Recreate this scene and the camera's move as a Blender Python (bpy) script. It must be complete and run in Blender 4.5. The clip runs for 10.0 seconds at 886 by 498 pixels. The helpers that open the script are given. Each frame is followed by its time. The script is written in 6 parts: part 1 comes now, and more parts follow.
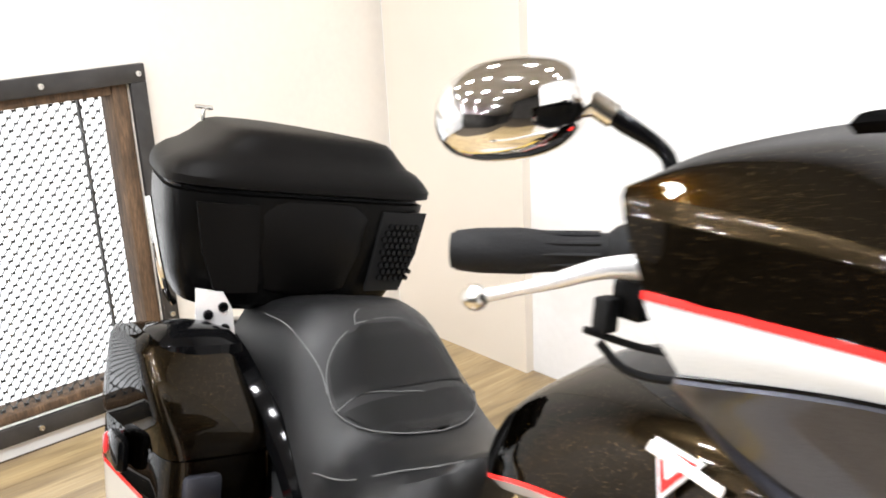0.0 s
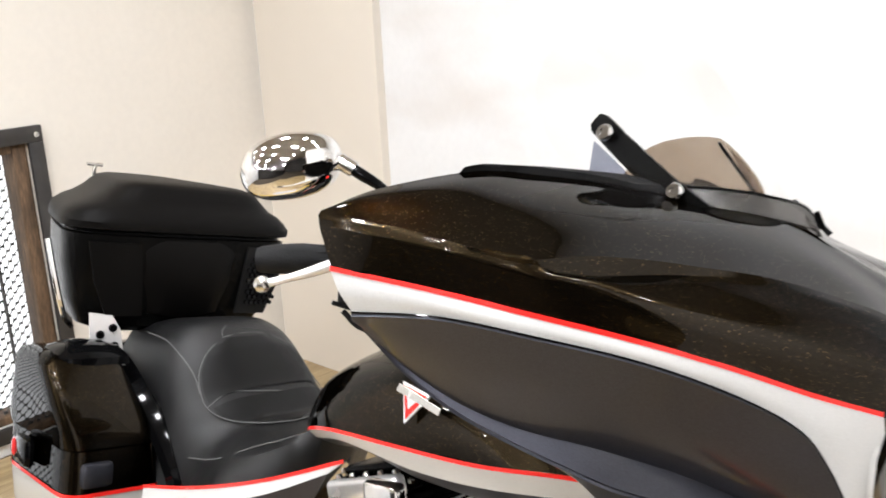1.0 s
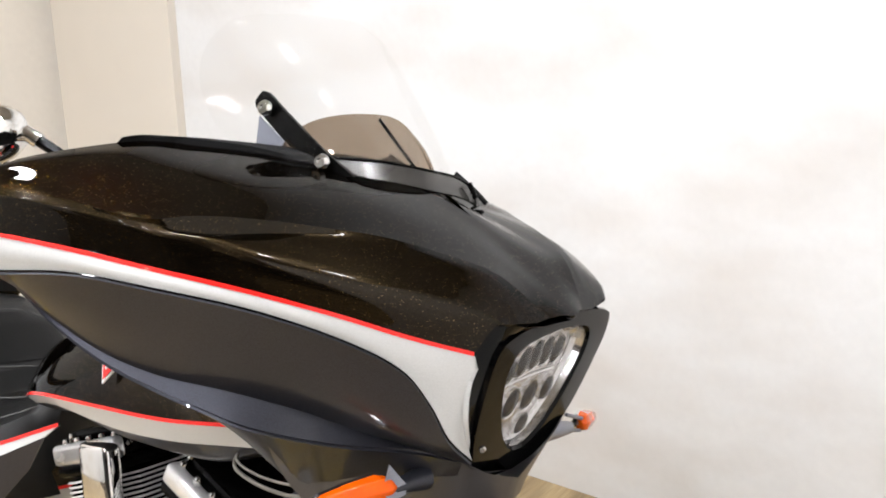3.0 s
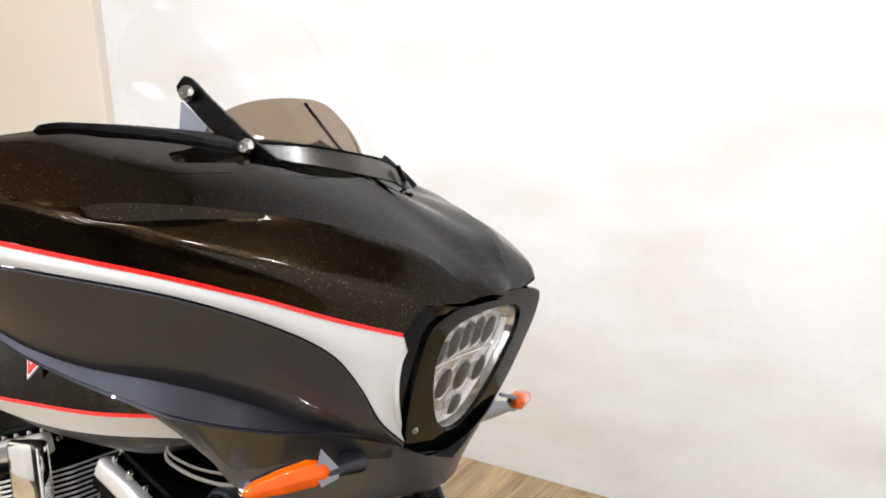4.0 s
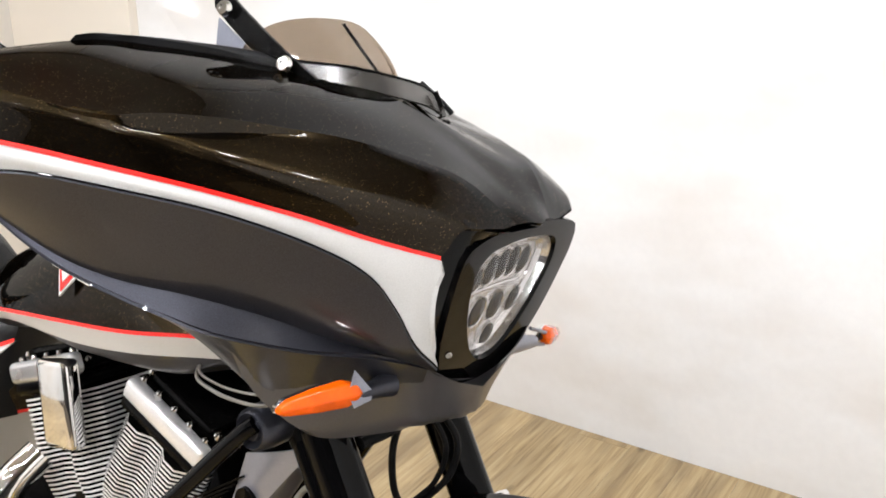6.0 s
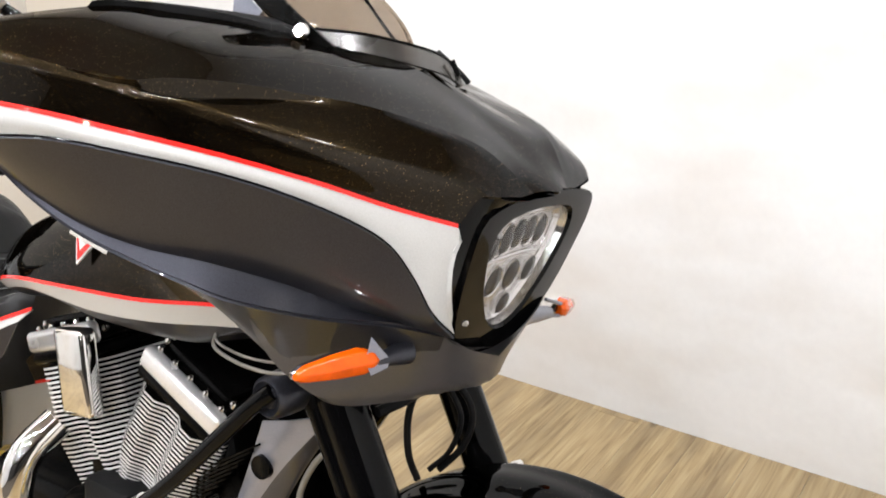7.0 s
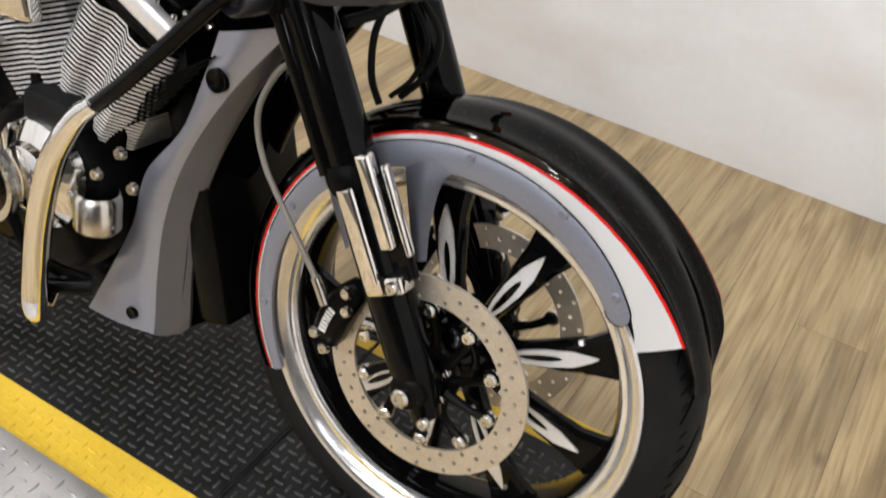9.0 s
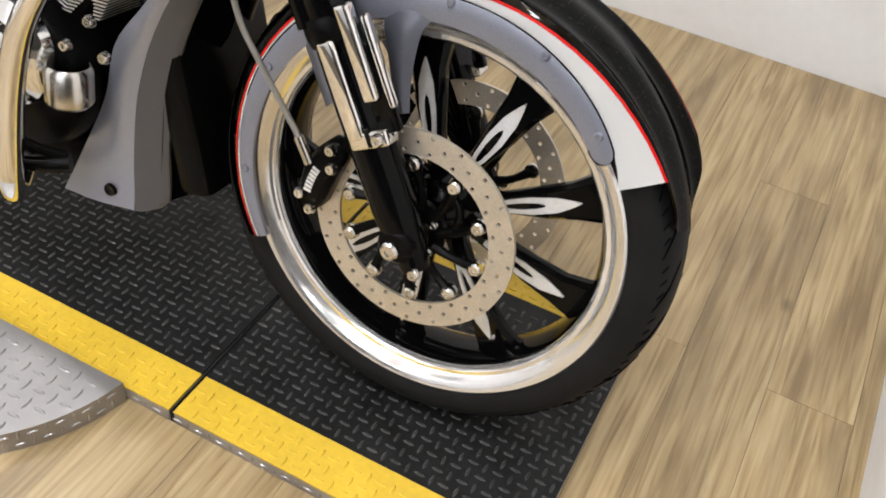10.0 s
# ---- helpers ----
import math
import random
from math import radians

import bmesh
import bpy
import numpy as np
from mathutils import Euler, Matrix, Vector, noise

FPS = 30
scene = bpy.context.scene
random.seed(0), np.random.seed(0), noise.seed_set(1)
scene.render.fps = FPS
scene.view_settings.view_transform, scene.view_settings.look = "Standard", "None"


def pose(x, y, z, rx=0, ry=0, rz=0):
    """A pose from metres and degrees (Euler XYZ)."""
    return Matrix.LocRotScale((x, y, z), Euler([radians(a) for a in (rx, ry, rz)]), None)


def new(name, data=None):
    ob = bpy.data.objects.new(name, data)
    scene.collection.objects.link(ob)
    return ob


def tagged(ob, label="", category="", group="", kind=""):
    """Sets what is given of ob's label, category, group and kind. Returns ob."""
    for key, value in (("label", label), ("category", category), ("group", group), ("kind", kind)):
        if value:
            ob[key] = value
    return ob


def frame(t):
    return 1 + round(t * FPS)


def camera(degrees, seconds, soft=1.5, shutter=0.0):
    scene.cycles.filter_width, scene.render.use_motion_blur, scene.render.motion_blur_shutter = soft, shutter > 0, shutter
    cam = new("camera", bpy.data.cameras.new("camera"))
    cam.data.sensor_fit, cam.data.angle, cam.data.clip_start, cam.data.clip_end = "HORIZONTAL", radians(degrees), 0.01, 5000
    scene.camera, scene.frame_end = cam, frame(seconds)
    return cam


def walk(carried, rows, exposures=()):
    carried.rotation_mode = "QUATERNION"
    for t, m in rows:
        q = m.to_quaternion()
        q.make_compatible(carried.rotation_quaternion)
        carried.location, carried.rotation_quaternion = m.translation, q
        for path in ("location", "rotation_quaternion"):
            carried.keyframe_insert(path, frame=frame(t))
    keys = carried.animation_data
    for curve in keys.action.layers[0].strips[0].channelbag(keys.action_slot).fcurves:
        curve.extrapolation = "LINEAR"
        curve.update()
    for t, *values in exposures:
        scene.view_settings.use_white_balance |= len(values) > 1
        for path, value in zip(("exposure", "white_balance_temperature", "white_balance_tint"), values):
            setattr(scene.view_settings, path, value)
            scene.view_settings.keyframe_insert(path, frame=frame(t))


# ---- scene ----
cam = camera(49.43, 10.0, soft=1.8, shutter=0.3)
ROWS = [
    (0.0, -0.1836, -0.7320, 1.3872, 71.933, 2.655, 48.645),
    (0.2, -0.0769, -0.7271, 1.4033, 72.573, 1.856, 49.467),
    (0.5, 0.0664, -0.7700, 1.4294, 73.547, 1.619, 48.927),
    (1.0, 0.2091, -0.9103, 1.4631, 74.402, 2.791, 42.943),
    (1.5, 0.3243, -0.9525, 1.4843, 74.669, 0.948, 40.770),
    (2.0, 0.3996, -0.9071, 1.4714, 74.125, 0.138, 38.793),
    (2.5, 0.4297, -0.8757, 1.4568, 74.073, 0.179, 37.048),
    (3.0, 0.4505, -0.8490, 1.4571, 73.487, 0.719, 34.933),
    (4.5, 0.4654, -0.8415, 1.4396, 72.497, 0.948, 30.450),
    (5.0, 0.4515, -0.8427, 1.4277, 71.321, 0.177, 31.629),
    (5.5, 0.4442, -0.8462, 1.4204, 70.236, -0.112, 32.372),
    (7.0, 0.4390, -0.8558, 1.4073, 68.553, -0.235, 33.453),
    (7.5, 0.4312, -0.8577, 1.3773, 65.213, -1.338, 33.252),
    (8.0, 0.4217, -0.8652, 1.3357, 60.480, -4.094, 33.320),
    (8.5, 0.4149, -0.8768, 1.3078, 56.298, -5.381, 32.238),
    (9.0, 0.4065, -0.9161, 1.2765, 52.340, -6.214, 31.109),
    (9.5, 0.4037, -0.9635, 1.2392, 48.951, -6.656, 28.485),
    (10.0, 0.4055, -0.9823, 1.2308, 47.099, -5.820, 27.309),
]
walk(cam, [(t, pose(x, y, z, rx, ry, rz)) for t, x, y, z, rx, ry, rz in ROWS],
     [(0.0, 0.26), (0.6, 0.05), (1.5, -0.30), (3.0, -0.29), (5.5, -0.13), (7.5, -0.18), (9.0, -0.46), (10.0, -0.41)])

# ---- world, lights ----
world = bpy.data.worlds.new("world")
scene.world = world
world.use_nodes = True
world.node_tree.nodes["Background"].inputs[0].default_value = (0.9, 0.93, 1.0, 1)
world.node_tree.nodes["Background"].inputs[1].default_value = 0.02
scene.view_settings.exposure = 0.0


def ceiling_lamp(name, x, y, z, sx, sy, watts, color=(0.985, 0.995, 1.03)):
    data = bpy.data.lights.new(name, "AREA")
    data.shape, data.size, data.size_y, data.energy, data.color = "RECTANGLE", sx, sy, watts, color
    ob = new(name, data)
    ob.matrix_world = pose(x, y, z)
    return ob


LAMPS = [(-1.75, -0.75, 14), (-1.10, -0.75, 12), (-0.50, -0.78, 12), (0.10, -0.80, 12), (-1.75, 0.25, 13), (-1.10, 0.25, 11), (-0.50, 0.22, 10), (0.05, 0.20, 7), (0.45, 0.30, 4),
         (-2.50, -0.90, 10), (-2.50, -1.90, 14), (-1.40, -1.75, 14), (-0.60, -1.75, 20), (0.20, -1.75, 20), (-1.60, -2.80, 20), (-0.60, -2.80, 20), (0.45, -2.80, 20)]
# rows of lamps over the dark showroom
LAMPS += [(x, y, 34) for y in (-4.4, -6.4, -8.4) for x in (-2.3, -0.5, 1.3)]
for lx, ly, watts in LAMPS:
    ceiling_lamp("ceiling_lamp_light", lx, ly, 2.66, 0.14, 0.10, watts)

# ---- materials ----
def material(name, color, rough=0.5, metal=0.0, var=0.0, scale=8.0, fine=0.0, fine_scale=120.0, bump=0.0, bump_scale=200.0,
             coat=0.0, rough_var=0.0, dark=None, spec=0.5, stretch=None, per_piece=0.0):
    m = bpy.data.materials.new(name)
    m.use_nodes = True
    nt = m.node_tree
    n, l = nt.nodes, nt.links
    b = n["Principled BSDF"]
    b.inputs["Base Color"].default_value = (*color, 1)
    b.inputs["Roughness"].default_value = rough
    b.inputs["Metallic"].default_value = metal
    b.inputs["Coat Weight"].default_value = coat
    b.inputs["Coat Roughness"].default_value = 0.03
    b.inputs["Coat IOR"].default_value = 1.32
    if coat:
        spec = min(spec, 0.2)
    b.inputs["Specular IOR Level"].default_value = spec
    tc = n.new("ShaderNodeTexCoord")
    src = tc.outputs["Object"]
    if stretch:
        mp = n.new("ShaderNodeMapping")
        mp.inputs["Scale"].default_value = stretch
        l.new(src, mp.inputs[0])
        src = mp.outputs[0]
    last = None

    def noise_tex(s, detail=4.0):
        t = n.new("ShaderNodeTexNoise")
        t.inputs["Scale"].default_value, t.inputs["Detail"].default_value = s, detail
        l.new(src, t.inputs["Vector"])
        return t.outputs["Fac"]

    def scale_color(fac, amount, prev):
        mr = n.new("ShaderNodeMapRange")
        mr.inputs["From Min"].default_value, mr.inputs["From Max"].default_value = 0.3, 0.7
        mr.inputs["To Min"].default_value, mr.inputs["To Max"].default_value = 1 - amount, 1 + amount
        l.new(fac, mr.inputs["Value"])
        mx = n.new("ShaderNodeVectorMath")
        mx.operation = "MULTIPLY"
        if prev is None:
            mx.inputs[0].default_value = color
        else:
            l.new(prev, mx.inputs[0])
        l.new(mr.outputs[0], mx.inputs[1])
        return mx.outputs[0]

    if var:
        last = scale_color(noise_tex(scale), var, last)
    if fine:
        last = scale_color(noise_tex(fine_scale, 2.0), fine, last)
    if per_piece:
        oi = n.new("ShaderNodeObjectInfo")
        mr = n.new("ShaderNodeMapRange")
        mr.inputs["To Min"].default_value, mr.inputs["To Max"].default_value = 1 - per_piece, 1 + per_piece
        l.new(oi.outputs["Random"], mr.inputs["Value"])
        mx = n.new("ShaderNodeVectorMath")
        mx.operation = "MULTIPLY"
        if last is None:
            mx.inputs[0].default_value = color
        else:
            l.new(last, mx.inputs[0])
        l.new(mr.outputs[0], mx.inputs[1])
        last = mx.outputs[0]
    if last is not None:
        l.new(last, b.inputs["Base Color"])
    if rough_var:
        mr = n.new("ShaderNodeMapRange")
        mr.inputs["From Min"].default_value, mr.inputs["From Max"].default_value = 0.3, 0.7
        mr.inputs["To Min"].default_value, mr.inputs["To Max"].default_value = max(0.02, rough - rough_var), rough + rough_var
        l.new(noise_tex(scale * 2.3), mr.inputs["Value"])
        l.new(mr.outputs[0], b.inputs["Roughness"])
    if bump:
        bp = n.new("ShaderNodeBump")
        bp.inputs["Strength"].default_value, bp.inputs["Distance"].default_value = bump, 0.002
        l.new(noise_tex(bump_scale, 3.0), bp.inputs["Height"])
        l.new(bp.outputs[0], b.inputs["Normal"])
    return m


def flake_paint(name, base, flake, amount, coat=1.0):
    """Black metallic lacquer: a dark bronze flake layer under a clear coat."""
    m = material(name, base, rough=0.27, metal=1.0, coat=coat)
    n, l = m.node_tree.nodes, m.node_tree.links
    b = n["Principled BSDF"]
    b.inputs["Specular Tint"].default_value = (*[min(1.0, 9 * c) for c in base], 1)
    b.inputs["Coat IOR"].default_value = 1.34
    b.inputs["Coat Roughness"].default_value = 0.012
    tc = n.new("ShaderNodeTexCoord")
    grain = n.new("ShaderNodeTexNoise")
    grain.inputs["Scale"].default_value, grain.inputs["Detail"].default_value = 900.0, 1.0
    l.new(tc.outputs["Object"], grain.inputs["Vector"])
    gr = n.new("ShaderNodeMapRange")
    gr.inputs["From Min"].default_value, gr.inputs["From Max"].default_value = 0.35, 0.68
    gr.inputs["To Min"].default_value, gr.inputs["To Max"].default_value = 0.55, 1.6
    l.new(grain.outputs["Fac"], gr.inputs["Value"])
    mul = n.new("ShaderNodeVectorMath")
    mul.operation = "MULTIPLY"
    mul.inputs[0].default_value = base
    l.new(gr.outputs[0], mul.inputs[1])
    v = n.new("ShaderNodeTexVoronoi")
    v.inputs["Scale"].default_value = 620.0
    l.new(tc.outputs["Object"], v.inputs["Vector"])
    sep = n.new("ShaderNodeSeparateColor")
    l.new(v.outputs["Color"], sep.inputs[0])
    pick = n.new("ShaderNodeMapRange")
    pick.inputs["From Min"].default_value, pick.inputs["From Max"].default_value = 1 - amount, 1.0
    l.new(sep.outputs[0], pick.inputs["Value"])
    near = n.new("ShaderNodeMapRange")
    near.inputs["From Min"].default_value, near.inputs["From Max"].default_value = 0.45, 0.1
    l.new(v.outputs["Distance"], near.inputs["Value"])
    both_ = n.new("ShaderNodeMath")
    both_.operation = "MULTIPLY"
    l.new(pick.outputs[0], both_.inputs[0])
    l.new(near.outputs[0], both_.inputs[1])
    mix = n.new("ShaderNodeMix")
    mix.data_type = "RGBA"
    l.new(both_.outputs[0], mix.inputs["Factor"])
    l.new(mul.outputs[0], mix.inputs["A"])
    mix.inputs["B"].default_value = (*flake, 1)
    l.new(mix.outputs["Result"], b.inputs["Base Color"])
    return m


def wood_material(name):
    m = bpy.data.materials.new(name)
    m.use_nodes = True
    n, l = m.node_tree.nodes, m.node_tree.links
    b = n["Principled BSDF"]
    tc = n.new("ShaderNodeTexCoord")
    oi = n.new("ShaderNodeObjectInfo")
    off = n.new("ShaderNodeVectorMath")
    off.operation = "SCALE"
    off.inputs[0].default_value = (13.0, 7.0, 3.0)
    l.new(oi.outputs["Random"], off.inputs["Scale"])
    add = n.new("ShaderNodeVectorMath")
    l.new(tc.outputs["Object"], add.inputs[0])
    l.new(off.outputs[0], add.inputs[1])
    mp = n.new("ShaderNodeMapping")
    mp.inputs["Scale"].default_value = (42.0, 1.6, 6.0)
    l.new(add.outputs[0], mp.inputs[0])
    w = n.new("ShaderNodeTexNoise")
    w.inputs["Scale"].default_value, w.inputs["Detail"].default_value, w.inputs["Distortion"].default_value = 2.2, 8.0, 0.9
    l.new(mp.outputs[0], w.inputs["Vector"])
    r = n.new("ShaderNodeValToRGB")
    e = r.color_ramp.elements
    e[0].position, e[0].color = 0.28, (0.225, 0.152, 0.070, 1)
    e[1].position, e[1].color = 0.72, (0.47, 0.365, 0.205, 1)
    mid = e.new(0.48)
    mid.color = (0.375, 0.272, 0.138, 1)
    l.new(w.outputs["Fac"], r.inputs[0])
    # broad grey patches
    g = n.new("ShaderNodeTexNoise")
    g.inputs["Scale"].default_value, g.inputs["Detail"].default_value = 2.6, 5.0
    gm = n.new("ShaderNodeMapping")
    gm.inputs["Scale"].default_value = (6.0, 0.8, 1.0)
    l.new(add.outputs[0], gm.inputs[0])
    l.new(gm.outputs[0], g.inputs["Vector"])
    mix = n.new("ShaderNodeMix")
    mix.data_type = "RGBA"
    mr = n.new("ShaderNodeMapRange")
    mr.inputs["From Min"].default_value, mr.inputs["From Max"].default_value, mr.inputs["To Max"].default_value = 0.46, 0.68, 0.75
    l.new(g.outputs["Fac"], mr.inputs["Value"])
    l.new(mr.outputs[0], mix.inputs["Factor"])
    l.new(r.outputs[0], mix.inputs["A"])
    mix.inputs["B"].default_value = (0.15, 0.10, 0.05, 1)
    pm = n.new("ShaderNodeMapRange")
    pm.inputs["To Min"].default_value, pm.inputs["To Max"].default_value = 0.92, 1.08
    l.new(oi.outputs["Random"], pm.inputs["Value"])
    mul = n.new("ShaderNodeVectorMath")
    mul.operation = "MULTIPLY"
    # small dark knots
    kv = n.new("ShaderNodeTexVoronoi")
    kv.inputs["Scale"].default_value = 2.3
    km = n.new("ShaderNodeMapping")
    km.inputs["Scale"].default_value = (2.0, 1.0, 0.0)
    l.new(add.outputs[0], km.inputs[0])
    l.new(km.outputs[0], kv.inputs["Vector"])
    kr = n.new("ShaderNodeMapRange")
    kr.inputs["From Min"].default_value, kr.inputs["From Max"].default_value = 0.02, 0.07
    kr.inputs["To Min"].default_value, kr.inputs["To Max"].default_value = 0.45, 1.0
    l.new(kv.outputs["Distance"], kr.inputs["Value"])
    kn = n.new("ShaderNodeVectorMath")
    kn.operation = "MULTIPLY"
    l.new(mix.outputs["Result"], kn.inputs[0])
    l.new(kr.outputs[0], kn.inputs[1])
    l.new(kn.outputs[0], mul.inputs[0])
    l.new(pm.outputs[0], mul.inputs[1])
    l.new(mul.outputs[0], b.inputs["Base Color"])
    b.inputs["Roughness"].default_value = 0.28
    bp = n.new("ShaderNodeBump")
    bp.inputs["Strength"].default_value, bp.inputs["Distance"].default_value = 0.25, 0.002
    l.new(w.outputs["Fac"], bp.inputs["Height"])
    l.new(bp.outputs[0], b.inputs["Normal"])
    return m


def glass_material(name, tint, rough=0.0, gloss=0.05):
    """A thin pane: clear or tinted see-through with a faint gloss."""
    m = bpy.data.materials.new(name)
    m.use_nodes = True
    n, l = m.node_tree.nodes, m.node_tree.links
    n.remove(n["Principled BSDF"])
    tr, gl, mx = n.new("ShaderNodeBsdfTransparent"), n.new("ShaderNodeBsdfGlossy"), n.new("ShaderNodeMixShader")
    tr.inputs[0].default_value = (*tint, 1)
    gl.inputs["Roughness"].default_value = rough
    mx.inputs[0].default_value = gloss
    l.new(tr.outputs[0], mx.inputs[1])
    l.new(gl.outputs[0], mx.inputs[2])
    l.new(mx.outputs[0], n["Material Output"].inputs[0])
    return m


def glow(name, color, strength):
    m = bpy.data.materials.new(name)
    m.use_nodes = True
    b = m.node_tree.nodes["Principled BSDF"]
    b.inputs["Base Color"].default_value = (*color, 1)
    b.inputs["Emission Color"].default_value = (*color, 1)
    b.inputs["Emission Strength"].default_value = strength
    return m


M_WALL = material("white_wall_paint", (0.79, 0.79, 0.79), rough=0.6, var=0.05, scale=1.1, fine=0.015, fine_scale=40, bump=0.15, bump_scale=60)


def shade_streaked(m, tint, scale, amount):
    """Soft brownish shadow and reflected-light streaks, painted into a wall's colour."""
    n, l = m.node_tree.nodes, m.node_tree.links
    b = n["Principled BSDF"]
    link = b.inputs["Base Color"].links[0]
    src = link.from_socket
    tc, mp, tx, mr, mx = n.new("ShaderNodeTexCoord"), n.new("ShaderNodeMapping"), n.new("ShaderNodeTexNoise"), n.new("ShaderNodeMapRange"), n.new("ShaderNodeMix")
    mp.inputs["Scale"].default_value, mp.inputs["Rotation"].default_value = (1.0, 1.0, 2.2), (0, 0.5, 0)
    tx.inputs["Scale"].default_value, tx.inputs["Detail"].default_value = scale, 3.0
    l.new(tc.outputs["Object"], mp.inputs[0])
    l.new(mp.outputs[0], tx.inputs["Vector"])
    mr.inputs["From Min"].default_value, mr.inputs["From Max"].default_value, mr.inputs["To Max"].default_value = 0.46, 0.72, amount
    l.new(tx.outputs["Fac"], mr.inputs["Value"])
    mx.data_type = "RGBA"
    l.new(mr.outputs[0], mx.inputs["Factor"])
    l.new(src, mx.inputs["A"])
    mx.inputs["B"].default_value = (*tint, 1)
    l.new(mx.outputs["Result"], b.inputs["Base Color"])


shade_streaked(M_WALL, (0.58, 0.51, 0.44), 1.4, 0.5)
M_REAR = material("cream_wall_paint", (0.77, 0.725, 0.655), rough=0.6, var=0.05, scale=1.1, fine=0.015, fine_scale=40, bump=0.15, bump_scale=60)
M_PANEL = material("cream_panel_paint", (0.72, 0.66, 0.575), rough=0.6, var=0.03, scale=2.0, bump=0.1, bump_scale=60)
M_DARKWALL = material("dark_showroom_wall", (0.03, 0.027, 0.024), rough=0.8, var=0.3, scale=2.0)
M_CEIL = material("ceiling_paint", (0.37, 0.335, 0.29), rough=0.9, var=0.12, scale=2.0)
M_WOOD = wood_material("vinyl_plank")
M_SUB = material("floor_joint", (0.05, 0.035, 0.02), rough=0.9, var=0.2)
M_BASE = material("baseboard_paint", (0.82, 0.80, 0.77), rough=0.5, var=0.03, scale=6)
M_PLATE = material("black_painted_tread_plate", (0.0065, 0.0064, 0.0063), rough=0.5, spec=0.3, var=0.35, scale=9, fine=0.25, fine_scale=90, rough_var=0.15, bump=0.3, bump_scale=90)
M_YELLOW = material("yellow_tread_paint", (0.64, 0.42, 0.03), rough=0.5, var=0.08, scale=7, fine=0.06, fine_scale=80, bump=0.2, bump_scale=120)
M_ALU = material("bare_aluminium_tread", (0.36, 0.345, 0.335), rough=0.42, metal=0.8, var=0.12, scale=8, rough_var=0.1, bump=0.2, bump_scale=150)
M_RUST = material("old_frame_timber", (0.11, 0.066, 0.036), rough=0.75, var=0.45, scale=14, fine=0.3, fine_scale=70, bump=0.5, bump_scale=60, stretch=(3, 3, 0.5))
M_STEEL = material("dark_steel_angle", (0.055, 0.052, 0.05), rough=0.5, metal=0.5, var=0.3, scale=10, bump=0.2)
M_MESH = material("expanded_metal", (0.10, 0.098, 0.095), rough=0.5, metal=0.6, var=0.1)
M_SKYPANE = glow("daylight_behind_mesh", (0.95, 0.97, 1.0), 1.5)

M_BLACK = flake_paint("black_gold_flake_lacquer", (0.0150, 0.0105, 0.0055), (0.36, 0.25, 0.12), 0.16, 0.6)
M_CROWN = flake_paint("black_flake_fender_lacquer", (0.0060, 0.0048, 0.0034), (0.35, 0.26, 0.14), 0.07, 0.36)
M_GLOSS = material("gloss_black", (0.002, 0.002, 0.0022), rough=0.08, coat=0.22, spec=0.08, rough_var=0.03, scale=6)
M_SATIN = material("satin_black", (0.0026, 0.0025, 0.0024), rough=0.27, spec=0.07, var=0.2, scale=20, bump=0.1, bump_scale=400)
M_MATTE = material("matte_black_plastic", (0.006, 0.006, 0.0063), rough=0.55, spec=0.15, var=0.2, scale=15, bump=0.25, bump_scale=500)
M_RED = material("red_pinstripe", (0.85, 0.025, 0.02), rough=0.25, coat=1.0, var=0.05)
M_SILVER = material("silver_white_band", (0.52, 0.516, 0.50), rough=0.32, metal=0.05, coat=1.0, var=0.03, scale=10, fine=0.05, fine_scale=700)
M_WHITE = material("white_flash_lacquer", (0.88, 0.88, 0.87), rough=0.3, coat=0.6, var=0.02, scale=10)
M_CAST = material("brushed_cast_alloy", (0.86, 0.85, 0.84), rough=0.22, metal=0.55, var=0.06, scale=14, rough_var=0.06, fine=0.04, fine_scale=300)
M_GREY = material("metallic_grey_lacquer", (0.045, 0.0462, 0.057), rough=0.44, metal=0.8, coat=0.4, var=0.05, scale=6, fine=0.22, fine_scale=900)
M_GREY.node_tree.nodes["Principled BSDF"].inputs["Coat IOR"].default_value = 1.45
M_GREYL = material("light_metallic_grey", (0.20, 0.208, 0.25), rough=0.32, metal=0.3, coat=0.6, var=0.05, scale=6, fine=0.15, fine_scale=900)
M_GREYL.node_tree.nodes["Principled BSDF"].inputs["Coat IOR"].default_value = 1.45
M_COWL = material("pewter_lacquer", (0.29, 0.298, 0.345), rough=0.30, metal=0.6, coat=0.5, var=0.06, scale=6, fine=0.12, fine_scale=900)
M_RIM = material("machined_rim", (0.82, 0.81, 0.80), rough=0.16, metal=0.85, var=0.04, scale=14, rough_var=0.05)
# Leading-band lacquer; on the chin, a lit copy of the panels' grey.
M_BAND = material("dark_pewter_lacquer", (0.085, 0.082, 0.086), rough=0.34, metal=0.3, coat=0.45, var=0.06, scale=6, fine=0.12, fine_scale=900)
M_CHROME = material("chrome", (0.82, 0.81, 0.79), rough=0.06, metal=1.0, rough_var=0.03, scale=12)
M_ALLOY = material("polished_alloy", (0.66, 0.64, 0.60), rough=0.22, metal=1.0, var=0.08, scale=15, rough_var=0.08)
M_FIN = material("machined_alloy", (0.72, 0.71, 0.70), rough=0.34, metal=0.3, var=0.06, scale=20, fine=0.08, fine_scale=400)
# Paler than the plate: wear, plus glints painted into the colour.
M_TREAD = material("worn_tread_tops", (0.060, 0.059, 0.057), rough=0.34, metal=0.4, var=0.35, scale=18, fine=0.2, fine_scale=200)
